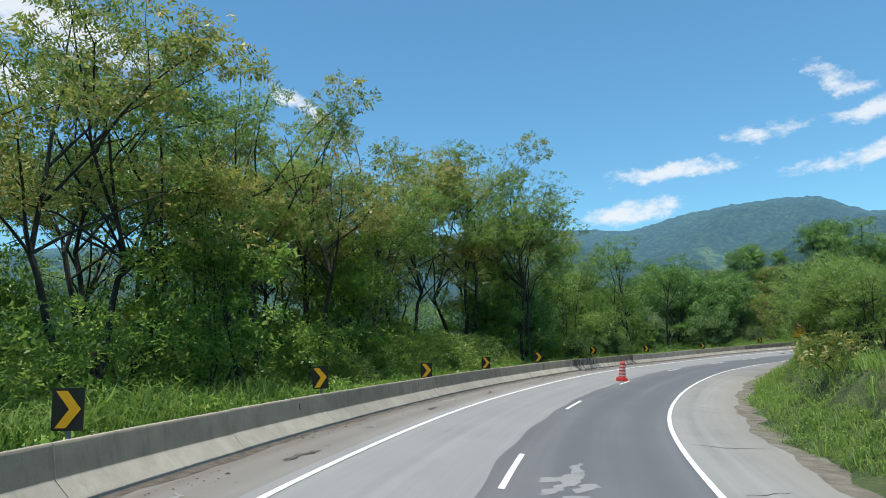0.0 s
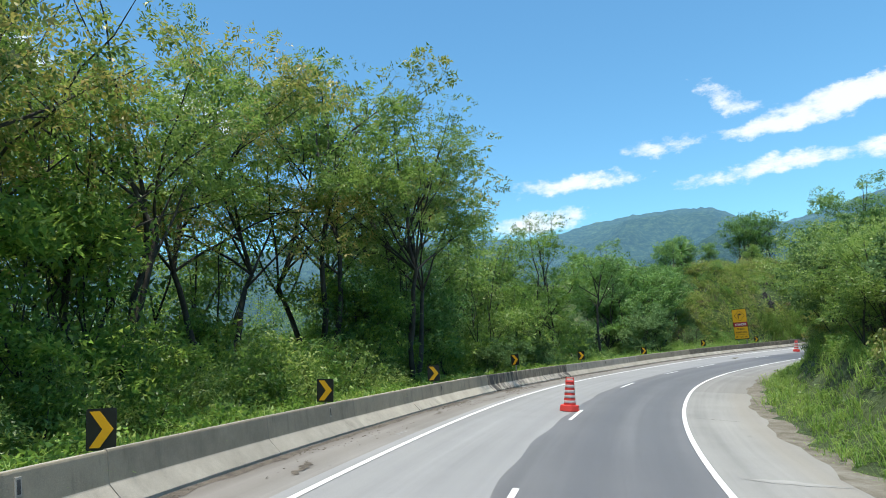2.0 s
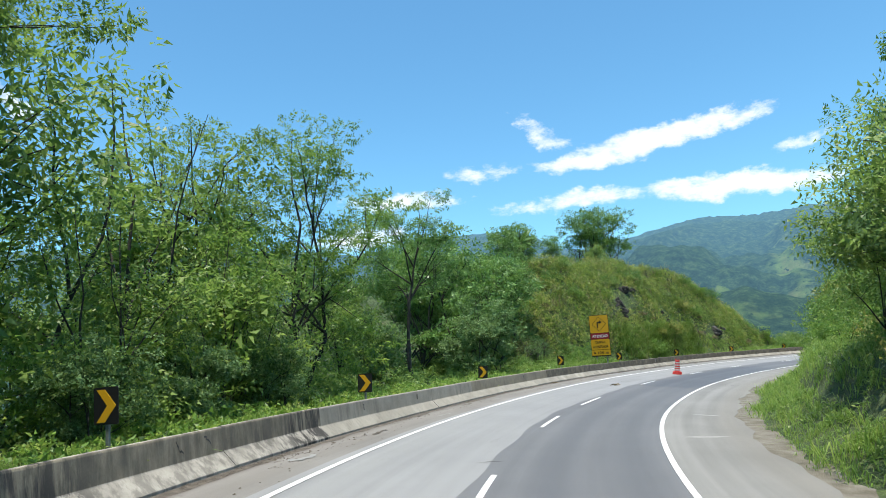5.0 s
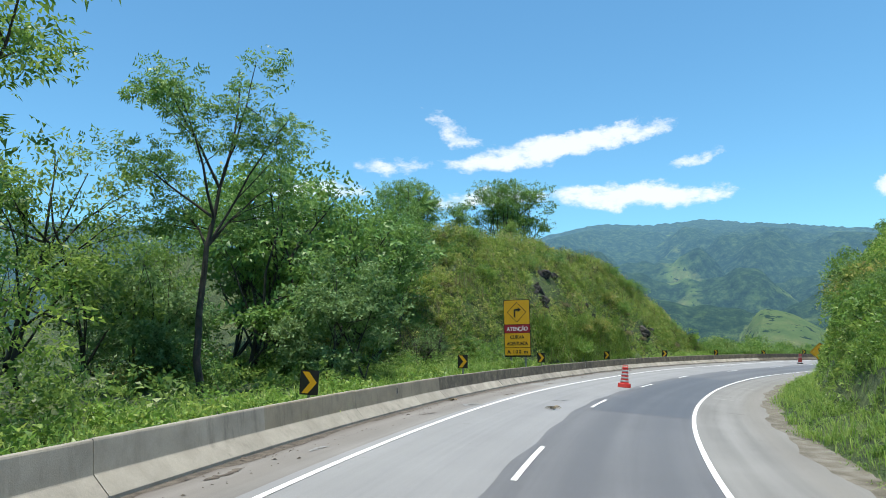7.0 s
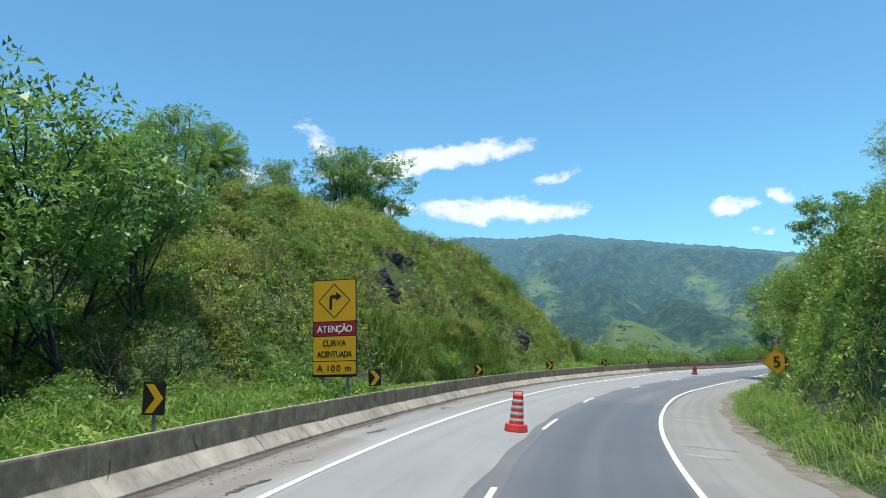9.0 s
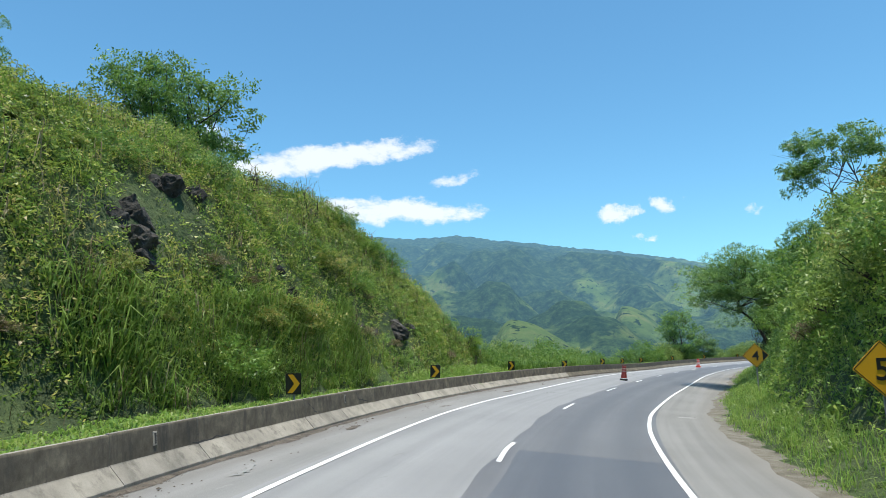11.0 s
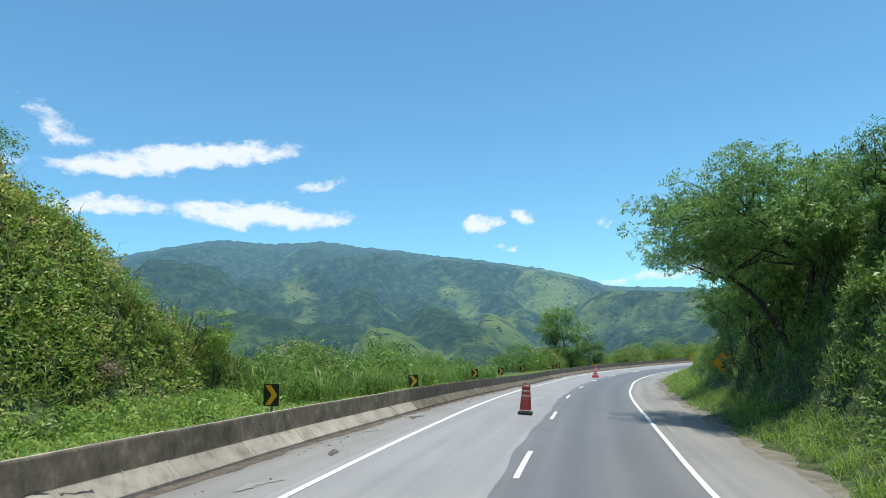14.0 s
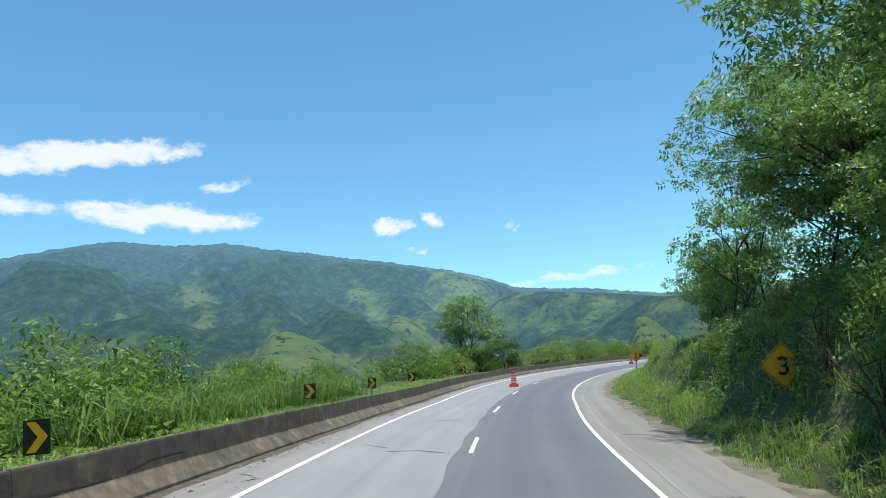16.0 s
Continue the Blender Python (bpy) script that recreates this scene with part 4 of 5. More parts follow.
def chevron():
    root = tagged(new("chevron_sign"), "black chevron sign with a yellow arrow on a post", "chevron sign", "chevron signs along the barrier")
    bm = bmesh.new()
    plate(bm, 0.52, 0.64, 0.012, r=0.03)
    part("panel", bm, M["sign_black"], root, "black panel")
    bm = bmesh.new()
    poly(bm, [(-0.2, 0.28), (-0.02, 0.28), (0.215, 0.0), (-0.02, -0.28), (-0.2, -0.28), (0.025, 0.0)], 0.006, y=-0.012)
    part("arrow", bm, M["sign_yellow"], root, "yellow chevron")
    bm = bmesh.new()
    box(bm, (0.07, 0.05, 2.0), Matrix.Translation((0, 0.03, -0.7)), 0.008)
    part("post", bm, M["steel"], root)
    for z in (0.2, -0.2):
        bm = bmesh.new()
        box(bm, (0.3, 0.018, 0.04), Matrix.Translation((0, 0.008, z)))
        part("bracket", bm, M["steel"], root)
    return root


CHEVRONS = [(9.6, -7.3, 1.85), (18.8, -7.08, 1.86), (28.3, -7.05, 1.66), (37.0, -7.2, 1.68), (46.3, -7.05, 1.72), (59.2, -7.3, 1.88), (70.8, -6.98, 1.7), (83.9, -7.08, 1.57), (98.7, -7.63, 1.8), (111.9, -7.92, 1.76), (126.0, -8.1, 1.72), (139.8, -7.96, 1.67), (155.3, -8.55, 1.6), (172.1, -8.68, 1.36),
            (188.3, -8.5, 1.29), (200.0, -8.9, 1.12), (211.0, -9.3, 1.06), (224.0, -8.6, 1.08), (238.0, -8.3, 1.0), (252.0, -8.0, 0.9), (266.0, -8.0, 0.9)]
first = None
for i, (s, lat, z) in enumerate(CHEVRONS):
    m = sign_pose(s, lat, z, (4, -5, 2, -2, 5, -8, 3)[i % 7]) @ pose(0, 0, 0, 0, (1.5, -2, 0.5, 3)[i % 4], 0)
    if first is None:
        first = chevron()
        first.matrix_basis = m
    else:
        copy_thing(first, m)


def warning_sign():
    root = tagged(new("warning_sign"), "tall yellow and red sharp curve warning sign on two posts", "road sign")
    W, Hh = 1.78, 3.72
    rows = [("upper_panel", 1.62, "sign_yellow"), ("red_panel", 0.56, "sign_red"), ("lower_panel", 0.96, "sign_yellow"), ("distance_panel", 0.52, "sign_yellow")]
    top = Hh / 2
    mid = {}
    bm = bmesh.new()
    plate(bm, W + 0.05, Hh + 0.05, 0.02, Matrix.Translation((0, 0.012, 0)), 0.05)
    part("backing", bm, M["sign_black"], root, "black edged backing plate")
    for name, h, mt in rows:
        bm = bmesh.new()
        plate(bm, W - 0.02, h - 0.03, 0.012, Matrix.Translation((0, -0.01, top - h / 2)), 0.05)
        mid[name] = (part(name, bm, M[mt], root), top - h / 2)
        top -= h
    up, z = mid["upper_panel"]
    d = 0.66
    bm = bmesh.new()
    for a in range(4):
        m = Matrix.Translation((0, -0.022, z)) @ Matrix.Rotation(radians(45 + 90 * a), 4, "Y")
        box(bm, (d * 1.41, 0.006, 0.035), m @ Matrix.Translation((0, 0, d * 0.707)))
    part("diamond", bm, M["sign_black"], up, "black diamond outline")
    bm = bmesh.new()
    poly(bm, [(-0.2, -0.34), (-0.09, -0.34), (-0.09, 0.1), (0.08, 0.1), (0.08, 0.0), (0.3, 0.17), (0.08, 0.34), (0.08, 0.22), (-0.13, 0.22), (-0.2, 0.15)], 0.006, Matrix.Translation((0, -0.024, z)))
    part("bent_arrow", bm, M["sign_black"], up, "black arrow bent to the right")
    p, z = mid["red_panel"]
    lettering("letter", "ATENÇÃO", 0.36, M["sign_white"], p, 0, -0.026, z, 0.9)
    p, z = mid["lower_panel"]
    lettering("letter", "CURVA", 0.31, M["sign_black"], p, 0, -0.026, z + 0.22, 1.0)
    lettering("letter", "ACENTUADA", 0.31, M["sign_black"], p, 0, -0.026, z - 0.2, 0.82)
    p, z = mid["distance_panel"]
    lettering("letter", "A 100 m", 0.33, M["sign_black"], p, 0, -0.026, z, 1.1)
    for x in (-0.5, 0.5):
        bm = bmesh.new()
        box(bm, (0.12, 0.09, 5.6), Matrix.Translation((x, 0.09, -0.95)), 0.01)
        part("post", bm, M["steel"], root)
    for zz in (1.2, 0, -1.2):
        bm = bmesh.new()
        box(bm, (1.6, 0.03, 0.06), Matrix.Translation((0, 0.03, zz)))
        part("rail", bm, M["steel"], root)
    root.matrix_basis = sign_pose(110.9, -9.15, 3.72, 2)


warning_sign()


def count_sign(digit, s, lat, z, turn, side):
    root = tagged(new("count_sign"), "yellow diamond countdown sign numbered %s on a post" % digit, "road sign", "countdown signs on the inner verge")
    m45 = Matrix.Rotation(radians(45), 4, "Y")
    bm = bmesh.new()
    plate(bm, side, side, 0.012, m45, 0.05)
    pl = part("panel", bm, M["sign_yellow"], root)
    bm = bmesh.new()
    r = side / 2 - 0.035
    for a in range(4):
        m = Matrix.Translation((0, -0.013, 0)) @ Matrix.Rotation(radians(45 + 90 * a), 4, "Y")
        box(bm, (2 * r, 0.005, 0.02), m @ Matrix.Translation((0, 0, r)))
    part("border", bm, M["sign_black"], root, "thin black border")
    h = side * 0.707
    bm = bmesh.new()
    poly(bm, [(h - 0.035, 0), (h * 0.52, h * 0.43), (h * 0.52, -h * 0.43)], 0.005, Matrix.Translation((0, -0.014, 0)))
    part("corner", bm, M["sign_black"], root, "black corner")
    lettering("numeral", digit, side * 0.78, M["sign_black"], pl, 0, -0.02, 0)
    bm = bmesh.new()
    box(bm, (0.08, 0.06, 3.4), Matrix.Translation((0, 0.04, -1.2)), 0.008)
    part("post", bm, M["steel"], root)
    root.matrix_basis = sign_pose(s, lat, z, turn)


for args in (("5", 125.5, 8.0, 1.84, 4, 1.0), ("4", 150.5, 7.6, 1.98, -4, 1.0), ("3", 181.8, 8.4, 1.5, -4, 1.0), ("2", 234.0, 6.6, 1.35, 2, 1.0)):
    count_sign(*args)


def cone(dirty):
    root = tagged(new("traffic_cone"), "dirty dark red banded traffic cone on the lane line" if dirty else "red traffic cone with grey bands and a square base", "traffic cone", "traffic cones along the lane line")
    red, band = (M["cone_dark"], M["cone_band_dirty"]) if dirty else (M["cone_red"], M["cone_band"])
    H0, HT, R0, R1 = 0.2, 1.12, 0.235, 0.165
    rad = lambda z: R0 + (R1 - R0) * (z - H0) / (HT - H0)

    def ring(z0, z1, grow, mat, name, parent, label=""):
        zs = [z0, z0 + 0.01, (z0 + z1) / 2, z1 - 0.01, z1]
        rs = [rad(z) + grow - (0.006 if i in (0, 4) else 0) for i, z in enumerate(zs)]
        v, f = tube([(0, 0, z) for z in zs], rs, 20)
        ob = new(name, quick_mesh(name, v, f, mat, smooth=True))
        ob.parent = parent
        return tagged(ob, label)
    zs = np.linspace(H0 - 0.02, HT, 12)
    v, f = tube([(0, 0, z) for z in zs], [rad(z) for z in zs], 20)
    n = len(v)
    v = np.vstack([v, [[0, 0, HT - 0.02]]])
    ob = new("body", quick_mesh("body", v, f, red, smooth=True))
    ob.parent = root
    for i in range(4):
        z0 = 0.3 + i * 0.195
        if dirty and i < 2:
            ring(z0 + 0.07, z0 + 0.1, 0.008, red, "rib", root)
        else:
            ring(z0, z0 + 0.1, 0.006, band, "band", root, "dirty pinkish reflective band" if dirty else "grey reflective band")
    bm = bmesh.new()
    g = bmesh.ops.create_cone(bm, cap_ends=True, segments=20, radius1=rad(HT) + 0.012, radius2=rad(HT) - 0.01, depth=0.05, matrix=Matrix.Translation((0, 0, HT)))
    part("top_rim", bm, red, root)
    bm = bmesh.new()
    w = R1 * 0.85
    for x in (-w, w):
        box(bm, (0.035, 0.05, 0.1), Matrix.Translation((x, 0, HT + 0.06)), 0.008)
    box(bm, (2 * w + 0.035, 0.05, 0.03), Matrix.Translation((0, 0, HT + 0.115)), 0.008)
    part("handle", bm, red, root)
    bm = bmesh.new()
    if dirty:
        box(bm, (0.58, 0.58, 0.12), Matrix.Translation((0, 0, 0.06)), 0.02)
    else:
        g = bmesh.ops.create_cone(bm, cap_ends=True, segments=8, radius1=0.39, radius2=0.36, depth=0.22, matrix=Matrix.Translation((0, 0, 0.11)) @ Matrix.Rotation(radians(22.5), 4, "Z"))
        bmesh.ops.bevel(bm, geom=[e for e in bm.edges], offset=0.018, segments=2, affect="EDGES", profile=0.5)
    part("base", bm, M["rubber"] if dirty else red, root)
    return root


CONES = [(45.7, -1.42, 0, 0), (108.4, -1.75, 0, 1.5), (165.2, -2.15, 1, 0), (214.5, -2.05, 0, 0), (268.0, -1.2, 0, 0)]
made = {}
for s, lat, dirty, lean in CONES:
    p = on_road(s, lat, 0.012)
    k = float(axis_at(s)[3])
    m = pose(*p, 0, 0, heading(s)) @ pose(0, 0, 0, 0, math.degrees(math.atan(k)) + lean, 0)
    if dirty in made:
        copy_thing(made[dirty], m)
    else:
        made[dirty] = cone(dirty)
        made[dirty].matrix_basis = m

# ---- plants ----
def unit(v):
    return v / (np.linalg.norm(v, axis=-1, keepdims=True) + 1e-9)


def sprigs(centres, axes, size, rng, leaflets=6, width=0.44, droop=0.15):
    """Leaf sprigs: along each axis, pairs of small pointed leaves. Verts and quads."""
    n = len(centres)
    a = unit(np.asarray(axes, float))
    side = unit(np.cross(a, unit(rng.normal(size=(n, 3)) + [0, 0, 1.2])))
    up = np.cross(side, a)
    size = np.broadcast_to(size, n) * rng.uniform(0.7, 1.3, n)
    V = np.empty((n, leaflets, 3, 3))
    for i in range(leaflets):
        u = (i // 2 + 0.4) / (leaflets / 2)
        sg = 1 if i % 2 else -1
        tilt = rng.normal(0, 0.35, (n, 1))
        d = unit(0.55 * a + sg * side + tilt * up - [0, 0, droop])
        w = unit(np.cross(d, up + 0.3 * rng.normal(size=(n, 3))))
        base = centres + a * (size * (u - 0.5))[:, None]
        ln = (size * 0.62 * rng.uniform(0.75, 1.2, n))[:, None]
        wd = ln * width * 0.5
        V[:, i, 0] = base + d * ln * 0.12 - w * wd * 0.9
        V[:, i, 1] = base + d * ln * 0.38 + w * wd * 1.1
        V[:, i, 2] = base + d * ln * 1.05 - up * ln * 0.12
    v = V.reshape(-1, 3)
    return v, np.arange(len(v)).reshape(-1, 3)


def leafy(name, v, f, mat, tone):
    """A mesh of leaves with one tone for each clump's leaves."""
    me = quick_mesh(name, v, f, mat)
    lay = me.attributes.new("tone", "FLOAT", "POINT")
    lay.data.foreach_set("value", np.repeat(tone, len(v) // len(tone)).astype(np.float32))
    return new(name, me)


def clump_points(rng, centres, radii, per, flat=0.6):
    """Points in flattened clumps, most of them near the shell, with the outward direction."""
    d = unit(rng.normal(size=(len(centres), per, 3)))
    r = rng.uniform(0.25, 1.0, (len(centres), per, 1)) ** 0.5
    off = d * r * [1, 1, flat]
    p = centres[:, None] + off * np.asarray(radii)[:, None, None]
    return p.reshape(-1, 3), (d * [1, 1, 0.5] + [0, 0, 0.15]).reshape(-1, 3)


def bent(p0, p1, rng, n=6, wob=0.08, rise=0.0):
    p0, p1 = np.asarray(p0, float), np.asarray(p1, float)
    u = np.linspace(0, 1, n)[:, None]
    ln = np.linalg.norm(p1 - p0)
    q = p0 + (p1 - p0) * u + rng.normal(0, wob * ln / n, (n, 3)).cumsum(0) * (1 - u) * u * 4 * 0.5
    q[:, 2] += rise * ln * (u * (1 - u))[:, 0]
    return q


def tree(seed, height, radius, base, trunk, stems, limbs, clumps, per, leaf, mat, lean=(0, 0), flat=0.6, clump_r=1.25, label="", name="tree", group="trees by the road", inner=0.35, leaflets=6, width=0.44):
    """One tree: stems that fork into limbs and twigs; leaf clumps round their ends. base: height of the crown's underside."""
    rng = np.random.default_rng(seed)
    root = tagged(new(name), label, "tree", group)
    tv, tf, off, ends = [], [], 0, []

    def add(points, r0, r1, sides=6):
        nonlocal off
        v, f = tube(points, np.linspace(r0, r1, len(points)), sides)
        tv.append(v)
        tf.append(f + off)
        off += len(v)
    crown = np.array([lean[0], lean[1], base + (height - base) * 0.5])
    for st in range(stems):
        ang = rng.uniform(0, 2 * np.pi)
        spread = 0.0 if stems == 1 else radius * 0.35
        foot = np.array([np.cos(ang), np.sin(ang), 0]) * (0 if stems == 1 else trunk * 1.6) + [0, 0, -0.3]
        fork = np.array([np.cos(ang) * spread + lean[0] * 0.6, np.sin(ang) * spread + lean[1] * 0.6, base * rng.uniform(0.75, 1.05)])
        tr = trunk * (1 if stems == 1 else 0.72)
        path = bent(foot, fork, rng, 8, 0.25)
        add(path, tr, tr * 0.62, 8)
        # the stem goes on upwards
        tip = np.array([crown[0] + rng.normal(0, radius * 0.2), crown[1] + rng.normal(0, radius * 0.2), height * rng.uniform(0.86, 0.96)])
        main = bent(path[-1], tip, rng, 7, 0.25)
        add(main, tr * 0.6, tr * 0.12)
        ends.append(main[-1])
        ends.append(main[-3])
        for lb in range(limbs):
            a2 = ang + 2 * np.pi * (lb + rng.uniform(-0.3, 0.3)) / limbs
            zz = rng.uniform(-0.75, 0.8)
            rr = radius * np.sqrt(max(0.08, 1 - zz * zz)) * rng.uniform(0.7, 1.0)
            end = crown + [np.cos(a2) * rr, np.sin(a2) * rr, zz * (height - base) * 0.5]
            src = main[rng.integers(0, 4)] if zz > -0.2 else path[-1 - rng.integers(0, 2)]
            limb = bent(src, end, rng, 7, 0.22, 0.12)
            add(limb, tr * 0.4, tr * 0.07, 5)
            ends += [limb[-1], limb[-2], limb[4]]
            for _ in range(2):
                e2 = limb[rng.integers(3, 6)] + unit(rng.normal(size=3) * [1, 1, 0.6] + [0, 0, 0.3]) * radius * rng.uniform(0.25, 0.5)
                tw = bent(limb[rng.integers(2, 5)], e2, rng, 5, 0.2)
                add(tw, tr * 0.16, tr * 0.04, 4)
                ends += [tw[-1], tw[-2]]
    tm = new("trunk", quick_mesh("trunk", np.vstack(tv), np.vstack(tf), M["bark"], smooth=True))
    tm.parent = root
    tagged(tm, "brown grey forked trunk and limbs")
    ends = np.array(ends)
    while len(ends) < clumps:
        k = clumps - len(ends)
        d = unit(rng.normal(size=(k, 3)))
        r = rng.uniform(inner, 1.0, (k, 1)) ** 0.6
        ends = np.vstack([ends, crown + d * r * [radius * 0.92, radius * 0.92, (height - base) * 0.46]])
    ends = ends[:max(clumps, 1)] + rng.normal(0, 0.25, (min(len(ends), clumps), 3))
    rad = clump_r * rng.uniform(0.6, 1.35, len(ends))
    pts, out = clump_points(rng, ends, rad, per, flat)
    v, f = sprigs(pts, out * [1, 1, 0.45] + rng.normal(0, 0.4, out.shape) * [1, 1, 0.6], leaf, rng, leaflets, width)
    cr = leafy("crown", v, f, mat, rng.normal(0, 0.13, len(ends)))
    cr.parent = root
    return root


def bush(seed, radius, height, clumps, per, leaf, mat, label, name="bush", group="bushes by the road", leaflets=6, width=0.42):
    rng = np.random.default_rng(seed)
    root = tagged(new(name), label, "bush", group)
    d = unit(rng.normal(size=(clumps, 3)))
    d[:, 2] = np.abs(d[:, 2])
    c = d * (rng.uniform(0.3, 1.0, (clumps, 1)) ** 0.5) * [radius, radius, height * 0.85] + [0, 0, height * 0.1]
    c[:, 2] *= 1 - 0.25 * (np.hypot(c[:, 0], c[:, 1]) / radius) ** 2
    tv, tf, off = [], [], 0
    for e in c[::5]:
        v, f = tube(bent((e[0] * 0.15, e[1] * 0.15, -0.3), e, rng, 5, 0.3), np.linspace(0.05, 0.012, 5) * max(1, height / 2.5), 4)
        tv.append(v)
        tf.append(f + off)
        off += len(v)
    tm = new("branchwork", quick_mesh("branchwork", np.vstack(tv), np.vstack(tf), M["bark"], smooth=True))
    tm.parent = root
    pts, out = clump_points(rng, c, (0.38 * (radius + height) / 2) * rng.uniform(0.6, 1.2, clumps), per, 0.75)
    pts[:, 2] = np.maximum(pts[:, 2], 0.05)
    v, f = sprigs(pts, out + rng.normal(0, 0.5, out.shape), leaf, rng, leaflets, width)
    cr = leafy("foliage", v, f, mat, rng.normal(0, 0.14, clumps))
    cr.parent = root
    return root


def blades(pos, length, width, rng, lean=0.5):
    """Arching grass blades of three faces. pos: feet."""
    n = len(pos)
    a = rng.uniform(0, 2 * np.pi, n)
    d = np.stack([np.cos(a), np.sin(a), np.zeros(n)], -1)
    w = np.stack([-np.sin(a), np.cos(a), np.zeros(n)], -1) * (np.broadcast_to(width, n) * rng.uniform(0.7, 1.3, n))[:, None]
    ln = (np.broadcast_to(length, n) * rng.uniform(0.55, 1.25, n))[:, None]
    k = rng.uniform(0.3, 1.0, (n, 1)) * lean
    up = np.array([0, 0, 1.0])
    p1 = pos + ln * (up * 0.58 + d * k * 0.38)
    p3 = pos + ln * (up * (1.0 - 0.62 * k) + d * k * 1.25)
    V = np.stack([pos - w * 0.5, pos + w * 0.5, p1 + w * 0.55, p1 - w * 0.55, p3], 1)
    b = (np.arange(n) * 5)[:, None]
    F = np.concatenate([b + [0, 1, 2], b + [0, 2, 3], b + [3, 2, 4]], 0)
    return V.reshape(-1, 3), F


def scatter(rng, n, s0, s1, lat0, lat1):
    """Random feet on the ground between two lines given along the road; lat0, lat1 may be functions of s."""
    s = rng.uniform(s0, s1, n)
    a, b = (f(s) if callable(f) else np.full(n, f) for f in (lat0, lat1))
    lat = a + (b - a) * rng.uniform(0, 1, n)
    p = on_road(s, lat)
    return np.stack([p[:, 0], p[:, 1], ground_height(p[:, 0], p[:, 1]) - 0.03], -1), s, lat


def grass_field(name, label, mat, seed, n, s0, s1, lat0, lat1, length, width, lean=0.6, tuft=5, spread=0.12):
    rng = np.random.default_rng(seed)
    p, s, lat = scatter(rng, n // tuft, s0, s1, lat0, lat1)
    bare = is_bare(s, lat, rng)
    p = p[~bare]
    size = np.repeat(rng.uniform(0.6, 1.35, len(p)) * (1 + 0.35 * wave(p[:, 0], p[:, 1], 2.2, seed)), tuft)
    p = np.repeat(p, tuft, 0) + np.concatenate([rng.normal(0, spread, (len(p) * tuft, 2)), np.zeros((len(p) * tuft, 1))], 1)
    v, f = blades(p, length * size, width * np.sqrt(size), rng, lean)
    tagged(new(name, quick_mesh(name, v, f, mat)), label, "grass", kind="stuff")


def plant(proto, s, lat, turn=0.0, size=1.0, used=set(), squash=1.0, sink=0.1, along=False):
    """Puts a prototype, or a copy of it, on the ground."""
    p = on_road(float(s), float(lat))
    z = float(ground_height(p[None, 0], p[None, 1])[0]) - sink
    size *= SCALE.get(proto.name, 1.0)
    m = pose(p[0], p[1], z, 0, 0, heading(s) if along else turn) @ Matrix.Diagonal((size, size, size * squash, 1))
    if proto.name in used:
        return copy_thing(proto, m @ Matrix.Diagonal((1 / proto.scale[0], 1 / proto.scale[1], 1 / proto.scale[2], 1)))
    used.add(proto.name)
    proto.matrix_basis = m
    return proto


foot_of = lambda s: np.interp(s, *FOOT)
edge_of = lambda s: np.interp(s, *EDGE)
toe_of = lambda s: np.interp(s, *TOE)

# tall open-crowned trees on the outer side
FEATHER = "tall slender tree with an open feathery green crown"
T1 = tree(11, 16.8, 5.8, 6.2, 0.24, 2, 8, 90, 40, 0.31, M["leaf"], label=FEATHER, flat=0.42, clump_r=1.3)
T2 = tree(12, 16.0, 5.4, 5.8, 0.2, 3, 5, 90, 40, 0.31, M["leaf"], label=FEATHER, flat=0.42, clump_r=1.3)
T3 = tree(13, 14.2, 5.4, 5.0, 0.2, 2, 7, 90, 40, 0.31, M["leaf_pod"], label="slender tree with green and yellowish podded crown", flat=0.42, clump_r=1.3)
T4 = tree(14, 15.0, 5.8, 4.0, 0.22, 2, 8, 92, 44, 0.31, M["leaf_bright"], label="tall tree with a bright green feathery crown", flat=0.45, clump_r=1.3)
T5 = tree(15, 13.6, 3.6, 5.5, 0.15, 1, 8, 62, 46, 0.27, M["leaf_dark"], label="lone slender tree with a sparse forked crown", clump_r=0.95, flat=0.45)
T6 = tree(16, 11.0, 5.0, 1.5, 0.22, 3, 5, 92, 34, 0.43, M["leaf"], label="dense rounded green tree beside the verge", clump_r=1.35, leaflets=4, flat=0.5)
T7 = tree(17, 8.0, 4.0, 0.6, 0.16, 3, 4, 84, 34, 0.38, M["leaf_pale"], label="low dense tree with broad pale leaves", clump_r=1.1, leaflets=4, width=0.72)
T8 = tree(18, 7.8, 5.6, 3.2, 0.2, 2, 11, 190, 46, 0.27, M["leaf_cool"], lean=(-1.5, -1.2), label="wide spreading feathery tree leaning over the road", flat=0.3, clump_r=1.1, inner=0.1)
T10 = tree(22, 4.3, 3.0, 1.2, 0.09, 2, 8, 40, 34, 0.3, M["leaf_dark"], lean=(-2.2, -3.0), label="open feathery tree overhanging the cut bank", flat=0.32, clump_r=0.7)
T9 = tree(19, 11.0, 4.2, 0.8, 0.22, 3, 5, 96, 29, 0.45, M["leaf_dark"], label="dense dark green tree above the bank", clump_r=1.25, leaflets=4, flat=0.5, width=0.56)
TB = tree(20, 11.0, 4.8, 0.6, 0.2, 2, 5, 60, 26, 0.52, M["leaf"], label="dense leafy tree deep in the wood", clump_r=1.9, leaflets=4)
SP = tree(21, 7.5, 2.2, 1.6, 0.06, 4, 3, 48, 22, 0.4, M["leaf_shade"], label="thin many-stemmed young tree in the undergrowth", clump_r=0.85, leaflets=4)
B1 = bush(31, 2.0, 2.4, 34, 22, 0.33, M["leaf_bright"], "bright green leafy bush", leaflets=4)
